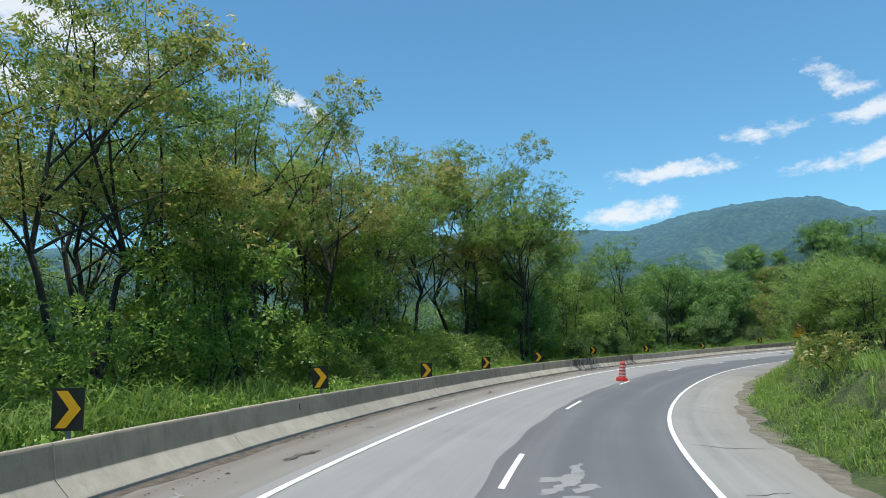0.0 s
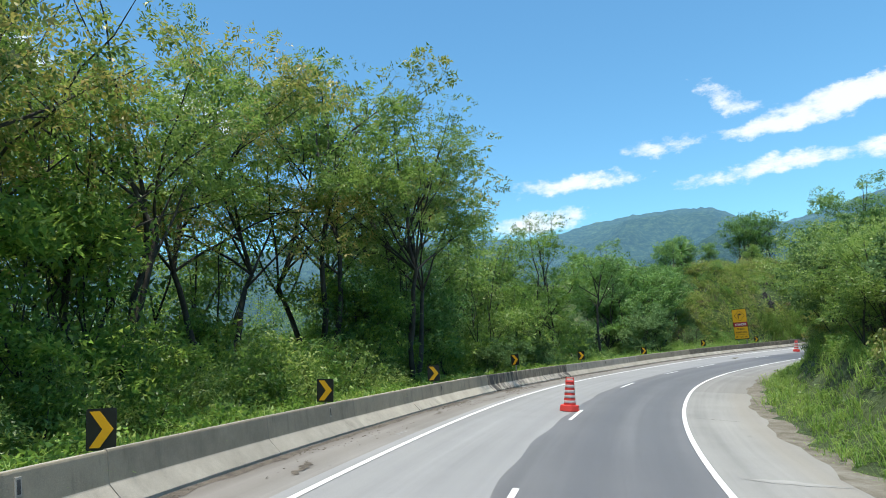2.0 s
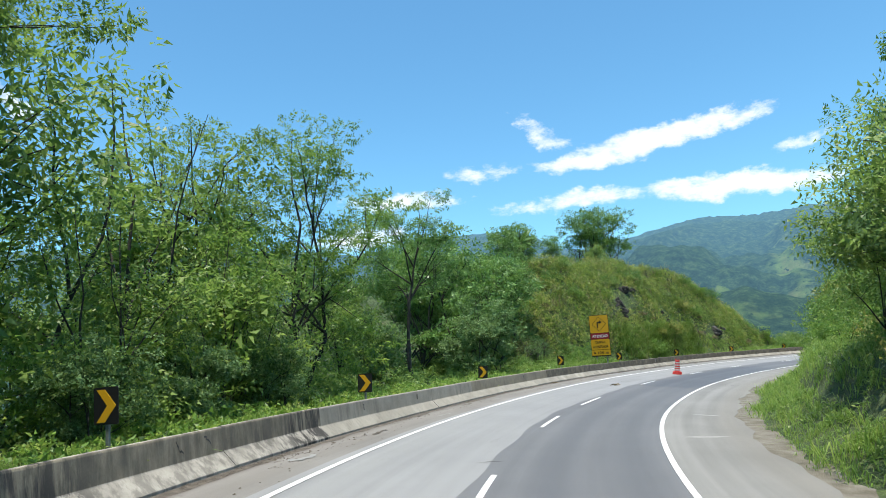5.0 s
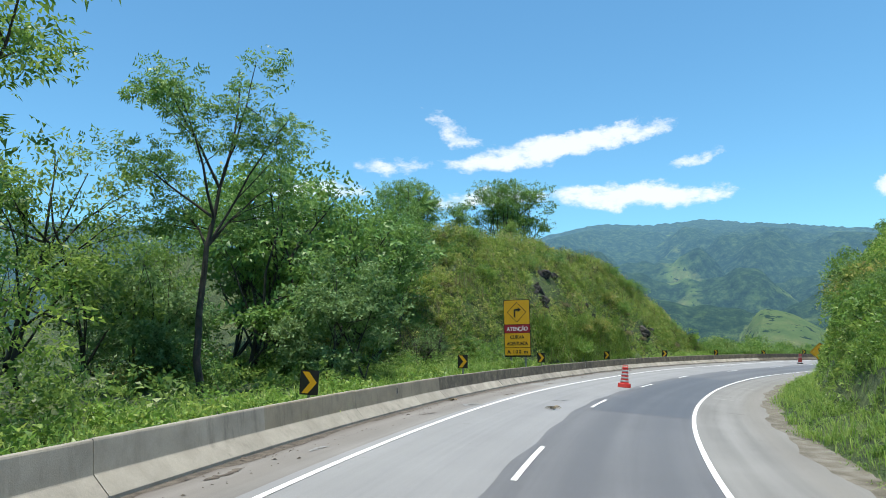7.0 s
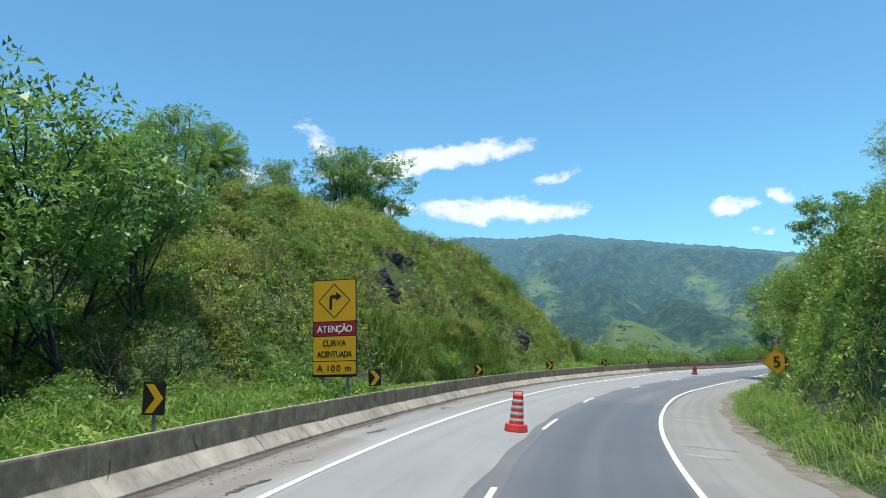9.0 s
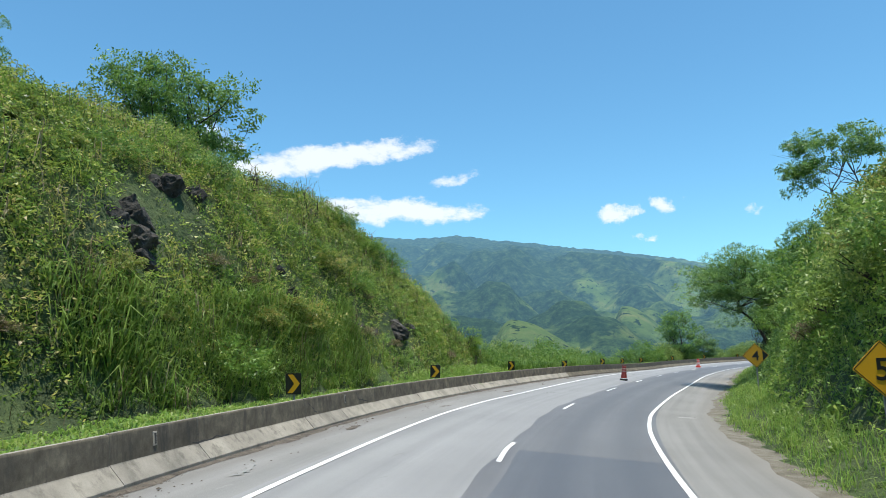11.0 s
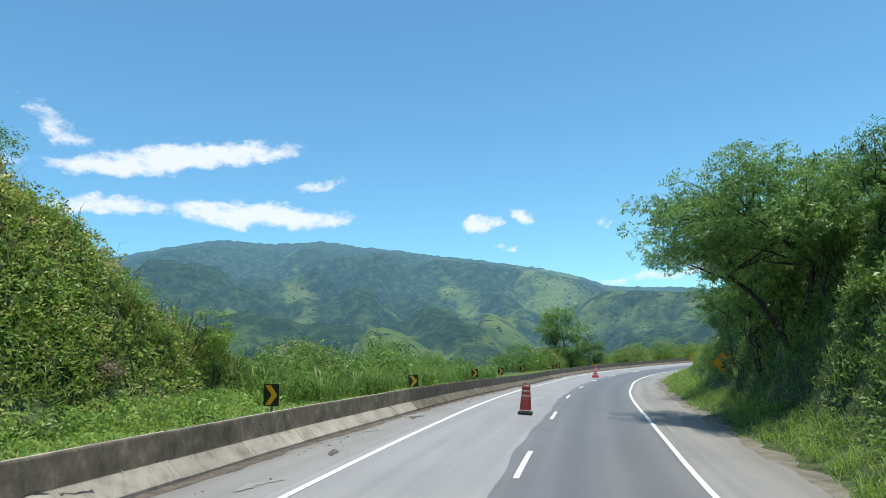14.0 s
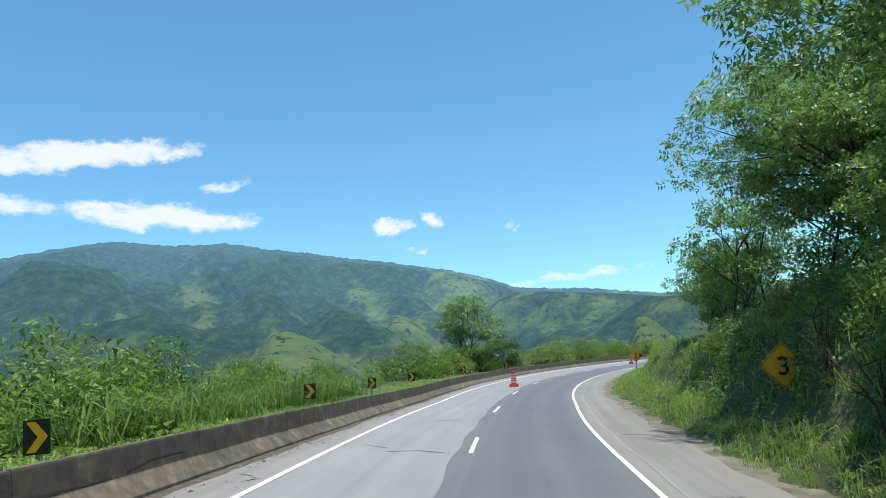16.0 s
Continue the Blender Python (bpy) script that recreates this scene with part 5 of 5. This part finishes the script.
B2 = bush(32, 1.6, 2.0, 30, 20, 0.34, M["leaf"], "mid green leafy roadside bush", leaflets=4)
B3 = bush(33, 1.3, 1.5, 26, 18, 0.36, M["grass_dry"], "yellowish green shrub on the slope", leaflets=4)
B4 = bush(34, 2.3, 3.4, 40, 24, 0.34, M["leaf_dark"], "dense dark green leafy bush", leaflets=4)
B6 = bush(36, 1.5, 1.7, 26, 22, 0.32, M["grass"], "lush light green leafy shrub", leaflets=4)
B7 = bush(37, 1.4, 1.5, 26, 16, 0.4, M["dead_stalk"], "dry grey-brown shrub on the slope", leaflets=4, width=0.3)
B8 = bush(38, 1.9, 2.6, 40, 32, 0.26, M["leaf_edge"], "leafy sunlit shrub at the wood's edge", leaflets=4)
B5 = bush(35, 1.9, 2.0, 30, 16, 0.42, M["leaf_pod"], "olive and yellow-green bush", leaflets=4)

SCALE = {T6.name: 0.92, T7.name: 0.88, TB.name: 1.12, B3.name: 0.66, B6.name: 0.8, B7.name: 0.6}
rng = np.random.default_rng(5)
WOOD = [(T3, 11, -15, 20, 0.85), (T3, 18, -14, 140, 1.0), (T2, 22, -17, 80, 1.0), (T1, 27, -14.8, 200, 0.92), (T3, 31, -14.6, 10, 1.1), (T2, 37, -15.2, 300, 1.04), (T3, 40, -19.5, 60, 0.9), (TB, 28, -20, 40, 0.95), (TB, 33.5, -20.5, 130, 1.0), (TB, 38, -22.5, 220, 1.05), (TB, 43, -23, 310, 1.0), (TB, 46.5, -20.5, 75, 0.95), (TB, 51, -21.5, 165, 0.85),
        (T3, 44.5, -15.8, 120, 1.2), (T2, 49.5, -14.2, 190, 1.22), (T3, 54, -15, 33, 1.4), (T1, 52.5, -10.8, 15, 0.93), (T2, 60, -14.5, 140, 1.02), (TB, 61, -16, 10, 1.0), (TB, 67.5, -15, 80, 1.0), (TB, 73.5, -16.5, 150, 0.95), (TB, 70, -11.8, 300, 0.55), (TB, 64, -11.5, 20, 0.5),
        (T2, 26, -20.5, 220, 0.98), (T1, 35.5, -21, 250, 0.92), (T1, 4, -17, 99, 0.8), (T2, -6, -15, 45, 0.95), (T4, 76.5, -14.0, 66, 0.98), (T1, 73, -16.5, 160, 0.82), (T4, 66, -20, 210, 0.9), (T2, 79.5, -21, 10, 0.8)]
for proto, s, lat, turn, size in WOOD:
    plant(proto, s, lat, turn, size)
# the ground behind the front rows is open, with low growth in full sun
for i in range(23):
    s = -10 + i * 5.0 + rng.uniform(-2, 2)
    plant(TB, s, -25 - rng.uniform(0, 9), rng.uniform(0, 360), rng.uniform(0.55, 0.78) * (0.85 if 42 < s < 80 else 1.0))
for i in range(18):
    plant(SP, rng.uniform(2, 82), rng.uniform(-21, -10.5), rng.uniform(0, 360), rng.uniform(0.7, 1.2))
# dark low foliage at the wood's end
for s, lat, size in ((50.5, -12.8, 0.6), (55.5, -12.4, 0.72), (58.5, -12.6, 0.6)):
    plant(T9, s, lat, s * 47, size)
# sunlit shrubs along the wood's front
for i in range(13):
    s = 29 + i * 2.0 + rng.uniform(-0.7, 0.7)
    plant((B8, B2, B8, B1)[i % 4], s, -10.6 - rng.uniform(0, 1.5), rng.uniform(0, 360), rng.uniform(0.75, 1.0) * (1.3 if 37 < s < 47 else 0.9))
for proto, s, lat, turn, size in ((T5, 88.3, -13.8, 40, 1.0), (T9, 98.0, -17.5, 40, 1.12), (T7, 95.3, -12.0, 0, 0.86), (T9, 101, -21, 90, 1.22), (T7, 91, -19, 120, 0.8), (T4, 99, -28, 30, 0.66), (T9, 113.5, -22, 50, 0.6), (T9, 106, -24, 200, 1.0),
                                 (T9, 104.5, -17, 20, 1.0), (T9, 109.5, -18.0, 220, 0.82), (T7, 108, -14.2, 20, 0.45), (T9, 117.5, -23, 100, 0.6), (T9, 122.5, -25, 200, 0.55), (T9, 146.6, -30.5, 300, 1.12), (T9, 142.5, -30.5, 120, 0.9), (T6, 88, -21, 30, 1.0), (T9, 124.5, -25.5, 30, 0.4),
                                 (T9, 128, -24, 130, 0.42), (T9, 149.8, -16.2, 70, 0.17), (T6, 140, -27, 70, 0.4)):
    plant(proto, s, lat, turn, size)
for i in range(18):
    s, lat = rng.uniform(-4, 104), rng.uniform(-24, -11)
    plant((B2, B4, B1, B5, B2)[i % 5], s, lat, rng.uniform(0, 360), rng.uniform(0.75, 1.35))
for s, lat, size in ((62, -9.8, 0.4), (66, -10.4, 0.45), (70, -10.0, 0.42)):
    plant(T7, s, lat, s * 40, size)
# lush clumps at the slope's foot beside the warning sign
for i in range(10):
    s = 99 + i * 1.5 + rng.uniform(-0.4, 0.4)
    plant((B6, B1, B8, B6)[i % 4], s, -11.2 - rng.uniform(0, 1.8), rng.uniform(0, 360), rng.uniform(0.6, 0.95))
# shrubs on the cut hill
for i in range(84):
    s = rng.uniform(106, 162)
    lat = float(toe_of(s)) - rng.uniform(0.3, 9)
    plant((B3, B4, B6, B7, B5, B3, B1, B4, B7)[i % 9], s, lat, rng.uniform(0, 360), rng.uniform(0.35, 0.85), squash=0.75)
# bushes along the valley's edge
for i in range(100):
    s = 164 + 155 * rng.uniform(0, 1) ** 1.2
    lat = float(foot_of(s)) - rng.uniform(5.9, 9.6) - (1.8 if s > 178 else 0)
    plant((B1, B6, B8, B1)[i % 4], s, lat, rng.uniform(0, 360), rng.uniform(0.65, 1.15) * (1.05 if s < 172 else 1.3 if s < 190 else 1.05 if s < 225 else 1.4))
plant(SP, 159.8, -13.2, 60, 0.42)
# a broad tree beyond the far bend, below the road
plant(T9, *[float(a[0]) for a in to_road(np.array([174.0]), np.array([146.5]))], 40, 0.92)
plant(T7, *[float(a[0]) for a in to_road(np.array([179.0]), np.array([144.0]))], 90, 0.75)
# inner side
plant(T8, 168.6, 9.4, along=True, sink=0.5)
plant(T8, 181.5, 13.2, 200, 1.0)
plant(T10, 151.2, 14.3, along=True)
for proto, s, lat, turn, size in ((T6, 73, 12.5, 50, 0.85), (T5, 70.5, 12.0, 10, 0.8), (T9, 30, 16, 0, 0.8), (T6, 88, 14, 10, 0.65), (T6, 18, 14, 30, 0.7),
                                 (T9, 175, 10.4, 20, 0.5), (T9, 171.5, 11.2, 200, 0.4), (T9, 168, 12.2, 90, 0.36), (T9, 179, 13.0, 60, 0.66), (T9, 186.5, 13.2, 160, 0.85), (T9, 80, 12.5, 150, 0.5), (T9, 183, 14.5, 260, 1.0), (T9, 193, 10.8, 200, 0.62), (T9, 201, 11.5, 160, 0.55), (T6, 202, 13, 0, 0.6), (T9, 214, 14, 0, 0.6), (T6, 128, 16, 0, 0.5), (T6, 143, 17, 80, 0.5)):
    plant(proto, s, lat, turn, size)
for i in range(44):
    s = rng.uniform(18, 200)
    lat = float(edge_of(s)) + 3.6 + rng.uniform(0, 1) ** 1.4 * 7.0
    if lat < 11 and min(abs(s - 122), abs(s - 147), abs(s - 178)) < 6:
        continue
    plant((B3, B5, B6, B7)[i % 4] if 98 < s < 170 else (B1, B5, B2, B3)[i % 4], s, lat, rng.uniform(0, 360), rng.uniform(0.45, 0.95))

# a thicket of feathery trees behind the inner verge
for i in range(18):
    s = 36 + i * 2.35 + rng.uniform(-0.6, 0.6)
    tall = float(np.interp(s, [36, 44, 52, 60, 72, 80], [0.46, 0.5, 0.56, 0.66, 0.7, 0.5]))
    plant((T6, T6, T6, T6, T7)[i % 5], s, 10.4 + rng.uniform(-0.5, 1.6), rng.uniform(0, 360), tall * rng.uniform(0.88, 1.1) * (1.3 if i % 5 == 4 else 1.0))
for i in range(22):
    s = 99 + i * 2.6 + rng.uniform(-0.8, 0.8)
    if min(abs(s - 122), abs(s - 147)) < 5:
        continue
    plant((B2, B1, B8, B5, B2)[i % 5], s, 10.0 + rng.uniform(-0.4, 1.3), rng.uniform(0, 360), rng.uniform(0.75, 1.15))
for s, lat, size in ((160.5, 10.6, 0.36), (164.5, 9.9, 0.4), (157, 11.5, 0.34), (170.5, 9.4, 0.34), (174.5, 9.2, 0.4)):
    plant(T9, s, lat, s * 31, size)

# shrubs that break the cut bank's outline
for i in range(20):
    s = 104 + i * 3.0 + rng.uniform(-0.8, 0.8)
    plant((B5, B2, B3, B7, B6)[i % 5], s, 9.8 + 3.4 * rng.uniform(0, 1), rng.uniform(0, 360), rng.uniform(0.4, 0.85))

# grass
grass_field("verge_grass", "long bright green grass behind the barrier", M["bank_grass"], 41, 36000, -8, 113, lambda s: foot_of(s) - 0.62, lambda s: foot_of(s) - 4.5, 0.42, 0.022, 0.95)
grass_field("verge_lawn", "short bright green grass behind the barrier", M["bank_grass"], 61, 52000, 111, 225, lambda s: foot_of(s) - 0.62, lambda s: foot_of(s) - 4.8, 0.24, 0.036, 1.35)
grass_field("tall_grass", "tall leafy grass at the wood's edge", M["grass"], 45, 9000, -8, 20, lambda s: foot_of(s) - 1.8, lambda s: foot_of(s) - 5.5, 1.0, 0.03, 1.0)
grass_field("hill_grass", "tall green and straw-coloured grass on the cut slope", M["hill_leaf"], 42, 18000, 96, 168, lambda s: toe_of(s) - 0.3, lambda s: toe_of(s) - 11.0, 0.75, 0.022, 1.0)
grass_field("arching_grass", "long arching grass hanging over the slope foot", M["grass"], 47, 9000, 122, 140, lambda s: toe_of(s) + 0.2, lambda s: toe_of(s) - 1.5, 1.1, 0.028, 1.2)
grass_field("foot_grass", "broad arching grass clumps behind the verge", M["grass"], 50, 6000, 96, 116, lambda s: foot_of(s) - 2.8, lambda s: foot_of(s) - 5.0, 0.8, 0.034, 1.2, 16, 0.18)
grass_field("bank_grass", "long green grass on the inner bank", M["bank_grass"], 43, 50000, 8, 250, lambda s: edge_of(s) + 0.75 + 0.25 * np.sin(s * 0.45), lambda s: edge_of(s) + 4.6, 0.56, 0.02, 1.05, 8, 0.12)
grass_field("bank_tall_grass", "tall straw-green grass hanging on the inner cut bank", M["bank_grass"], 46, 9000, 98, 200, lambda s: edge_of(s) + 2.0, lambda s: edge_of(s) + 7.5, 0.7, 0.022, 1.25, 12, 0.2)
grass_field("valley_grass", "tall grass along the valley edge", M["grass"], 44, 9000, 160, 200, lambda s: foot_of(s) - 3.4, lambda s: foot_of(s) - 9.0, 1.45, 0.04, 1.15, 14, 0.22)

grass_field("edge_grass", "short yellowish grass along the shoulder edge", M["bank_grass"], 49, 24000, 6, 200, lambda s: edge_of(s) + 0.55 + 0.3 * np.sin(s * 0.45), lambda s: edge_of(s) + 1.7, 0.17, 0.014, 1.1, 10, 0.14)


def leaf_carpet(name, label, mat, seed, n, s0, s1, lat0, lat1, size, lift):
    """Creepers and low leafy growth over the ground, thicker in lumps."""
    rng = np.random.default_rng(seed)
    p, s, lat = scatter(rng, n, s0, s1, lat0, lat1)
    bare = is_bare(s, lat, rng)
    p, s, lat = p[~bare], s[~bare], lat[~bare]
    n = len(p)
    # grouped in domed clumps, each with a tone of its own
    k = max(len(p) // 26, 1)
    lump = wave(p[:, 0], p[:, 1] + p[:, 2], 1.3, seed) + 0.7 * wave(p[:, 0] - p[:, 2], p[:, 1], 0.55, seed + 1)
    pick = np.flatnonzero(lump + rng.normal(0, 0.35, len(p)) > -0.15)
    c = pick[rng.integers(0, len(pick), k)]
    n = k * 26
    rad = np.repeat(rng.uniform(0.3, 1.0, k) ** 1.5 * 1.25 + 0.1, 26) * max(lift, 0.5) * (1.0 if lift < 2 else 0.35)
    d = unit(rng.normal(size=(n, 3)))
    d[:, 2] = np.abs(d[:, 2])
    q = np.repeat(p[c], 26, 0) + d * rad[:, None] * [0.85, 0.85, 0.0]
    z = ground_height(q[:, 0], q[:, 1]) - 0.03
    q[:, 2] = z + rad * d[:, 2] * 0.9 + (0 if lift < 2 else np.repeat(rng.uniform(0, 1, k), 26) * lift * 0.7)
    v, f = sprigs(q, unit(d * [1, 1, 0.6] + rng.normal(0, 0.45, (n, 3))), size, rng, 4, 0.5)
    tagged(leafy(name, v, f, mat, rng.normal(0, 0.16, k) + 0.13 * wave(p[c, 0] + p[c, 2], p[c, 1], 1.9, seed + 2)), label, "ground cover", kind="stuff")


leaf_carpet("hill_creepers", "tangled yellow-green creepers covering the cut slope", M["hill_leaf"], 51, 76000, 100, 168, lambda s: toe_of(s) - 0.2, lambda s: toe_of(s) - 10.0, 0.25, 1.05)
leaf_carpet("hill_herbs", "bright green leafy herbs on the cut slope", M["hill_green"], 52, 24000, 100, 168, lambda s: toe_of(s) - 0.1, lambda s: toe_of(s) - 9.0, 0.26, 0.8)
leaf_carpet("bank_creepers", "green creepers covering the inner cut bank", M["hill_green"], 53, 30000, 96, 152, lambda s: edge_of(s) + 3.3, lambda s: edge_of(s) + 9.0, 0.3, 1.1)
# past 150 a deeper leaf colour stands in for the trees' shade
leaf_carpet("bank_thicket", "leafy growth under the leaning trees, shade put into its darker green", M["leaf_cool"], 59, 20000, 150, 194, lambda s: edge_of(s) + 3.0, lambda s: edge_of(s) + 9.0, 0.3, 1.2)
leaf_carpet("bank_herbs", "low leafy herbs among the grass of the inner bank", M["grass"], 56, 12000, 6, 200, lambda s: edge_of(s) + 1.2, lambda s: edge_of(s) + 4.6, 0.2, 0.4)
leaf_carpet("verge_herbs", "broad-leaved green herbs behind the barrier", M["hill_green"], 54, 22000, -6, 112, lambda s: foot_of(s) - 0.75, lambda s: foot_of(s) - 4.8, 0.26, 0.42)
leaf_carpet("slope_foot_herbs", "lush leafy growth below the end of the cut slope", M["bank_grass"], 62, 14000, 142, 176, lambda s: foot_of(s) - 4.0, lambda s: foot_of(s) - 7.6, 0.26, 0.8)
leaf_carpet("wood_herbs", "leafy green undergrowth on the wood's floor", M["leaf"], 55, 20000, -4, 110, lambda s: foot_of(s) - 4.5, lambda s: foot_of(s) - 16.0, 0.31, 1.1)

leaf_carpet("wood_saplings", "dense sprays of saplings under the trees", M["leaf_shade"], 57, 20000, -4, 80, lambda s: foot_of(s) - 4.4, lambda s: foot_of(s) - 10.0, 0.29, 3.4)
leaf_carpet("wood_depth", "dense green thicket deep in the wood", M["leaf_shade"], 58, 6500, -10, 40, lambda s: foot_of(s) - 13.0, lambda s: foot_of(s) - 24.0, 0.55, 5.0)
grass_field("dead_stalks", "grey-brown dead stalks among the slope's creepers", M["dead_stalk"], 48, 9000, 104, 165, lambda s: toe_of(s) + 0.4, lambda s: toe_of(s) - 9.0, 1.1, 0.02, 0.6, 9, 0.3)


def dead_shrub(seed, s, lat, height):
    """Bare forked twigs."""
    rng = np.random.default_rng(seed)
    tv, tf, off = [], [], 0
    for _ in range(5):
        tip = rng.normal(0, 0.3, 3) * [1, 1, 0] * height + [0, 0, height * rng.uniform(0.7, 1.1)]
        main = bent((0, 0, -0.2), tip, rng, 7, 0.4)
        runs = [(main, 0.035, 0.008)]
        for k in range(5):
            b = main[rng.integers(2, 6)]
            runs.append((bent(b, b + rng.normal(0, 0.28, 3) * height + [0, 0, 0.2 * height], rng, 5, 0.4), 0.016, 0.004))
        for q, r0, r1 in runs:
            v, f = tube(q, np.linspace(r0, r1, len(q)), 4)
            tv.append(v)
            tf.append(f + off)
            off += len(v)
    root = tagged(new("dead_shrub"), "bare grey forked twigs of a dead shrub", "shrub", "dead shrubs on the slope")
    ob = new("branchwork", quick_mesh("branchwork", np.vstack(tv), np.vstack(tf), M["bark"], smooth=True))
    ob.parent = root
    p = on_road(s, lat)
    root.matrix_basis = pose(p[0], p[1], float(ground_height(p[None, 0], p[None, 1])[0]))


for i, (s, lat, h) in enumerate(((141.6, -16.4, 1.9), (144.5, -16.0, 1.5), (104.5, -12.6, 3.2), (106.5, -13.2, 2.8), (158.5, -13.4, 1.5), (161.0, -13.0, 1.2), (137, -17, 1.4), (172.5, 8.6, 2.6), (175.5, 8.2, 2.4), (179, 8.6, 2.2))):
    dead_shrub(60 + i, s, lat, h)


def palm(s, lat, height):
    rng = np.random.default_rng(77)
    root = tagged(new("palm"), "dark green palm rising from the hilltop wood", "palm tree")
    v, f = tube(bent((0, 0, -0.4), (0.3, 0.2, height), rng, 9, 0.1), np.linspace(0.2, 0.13, 9), 8)
    ob = new("trunk", quick_mesh("trunk", v, f, M["bark"], smooth=True))
    ob.parent = root
    for i in range(15):
        a = i * 2.4
        rise = 1.75 - 0.13 * i
        d = np.array([math.cos(a), math.sin(a), 0])
        u = np.linspace(0, 1, 22)[:, None]
        rib = np.array([0.3, 0.2, height]) + d * u * (1.3 + 0.05 * i) + np.array([0, 0, 1]) * (rise * 1.7 * u - 1.35 * u**2)
        side = np.array([-d[1], d[0], 0])
        w = np.sin(np.pi * np.linspace(0.1, 0.97, 22))[:, None] * (1 - 0.75 * (np.arange(22) % 2)[:, None])
        down = np.array([0, 0, 0.35])
        V = np.concatenate([rib - side * 0.45 * w + d * 0.15 - down * w, rib, rib + side * 0.45 * w + d * 0.15 - down * w])
        k = np.arange(21)
        F = np.concatenate([np.stack([k, k + 1, k + 23, k + 22], -1), np.stack([k + 22, k + 23, k + 45, k + 44], -1)])
        fr = new("frond", quick_mesh("frond", V, F, M["leaf_dark"]))
        fr.parent = root
    p = on_road(s, lat)
    root.matrix_basis = pose(p[0], p[1], float(ground_height(p[None, 0], p[None, 1])[0]))


palm(120.7, -23.5, 2.7)


def rock(seed, size, s, lat, z, turn):
    rng = np.random.default_rng(seed)
    bm = bmesh.new()
    bmesh.ops.create_icosphere(bm, subdivisions=4, radius=1.0)
    cuts = [(unit(rng.normal(size=3)), rng.uniform(0.45, 0.85)) for _ in range(9)]
    for vert in bm.verts:
        p = np.array(vert.co)
        for nrm, d in cuts:
            over = p @ nrm - d
            if over > 0:
                p = p - nrm * over * 0.9
        p = p * np.array(size) * (1 + 0.2 * noise.noise(Vector(p * 2 + seed)) + 0.13 * noise.noise(Vector(p * 5)) + 0.06 * noise.noise(Vector(p * 13)))
        vert.co = p
    q = on_road(s, lat)
    ob = part("rock", bm, M["rock"])
    tagged(ob, "weathered rock jutting from the slope, darkened for the overhang's shade", "rock", "rocks at the slope foot")
    ob.matrix_basis = pose(q[0], q[1], z, 8 * (seed % 3), -6 * (seed % 4), turn)


for args in ((1, (1.9, 1.5, 1.0), 141.0, -14.2, 4.1, 20), (2, (1.4, 1.2, 0.9), 143.3, -13.8, 3.8, 70), (3, (1.9, 1.4, 1.0), 145.6, -14.2, 4.3, 130), (4, (1.5, 1.2, 0.8), 148.4, -14.2, 4.0, 200)):
    rock(*args)
# the broken rock face higher on the slope, sunk into the ground
rngr = np.random.default_rng(88)
for k in range(18):
    s0, l0, a, b = BARE[1 + k % 3]
    s, lat = s0 + a * rngr.uniform(-0.75, 0.75), l0 + b * rngr.uniform(-0.8, 0.8)
    size = np.array([1.0, 0.7, 0.7]) * rngr.uniform(0.5, 1.1)
    rock(5 + k, size, s, lat - 0.3, float(height_at(s, lat)[0]) - 0.15, rngr.uniform(0, 360))
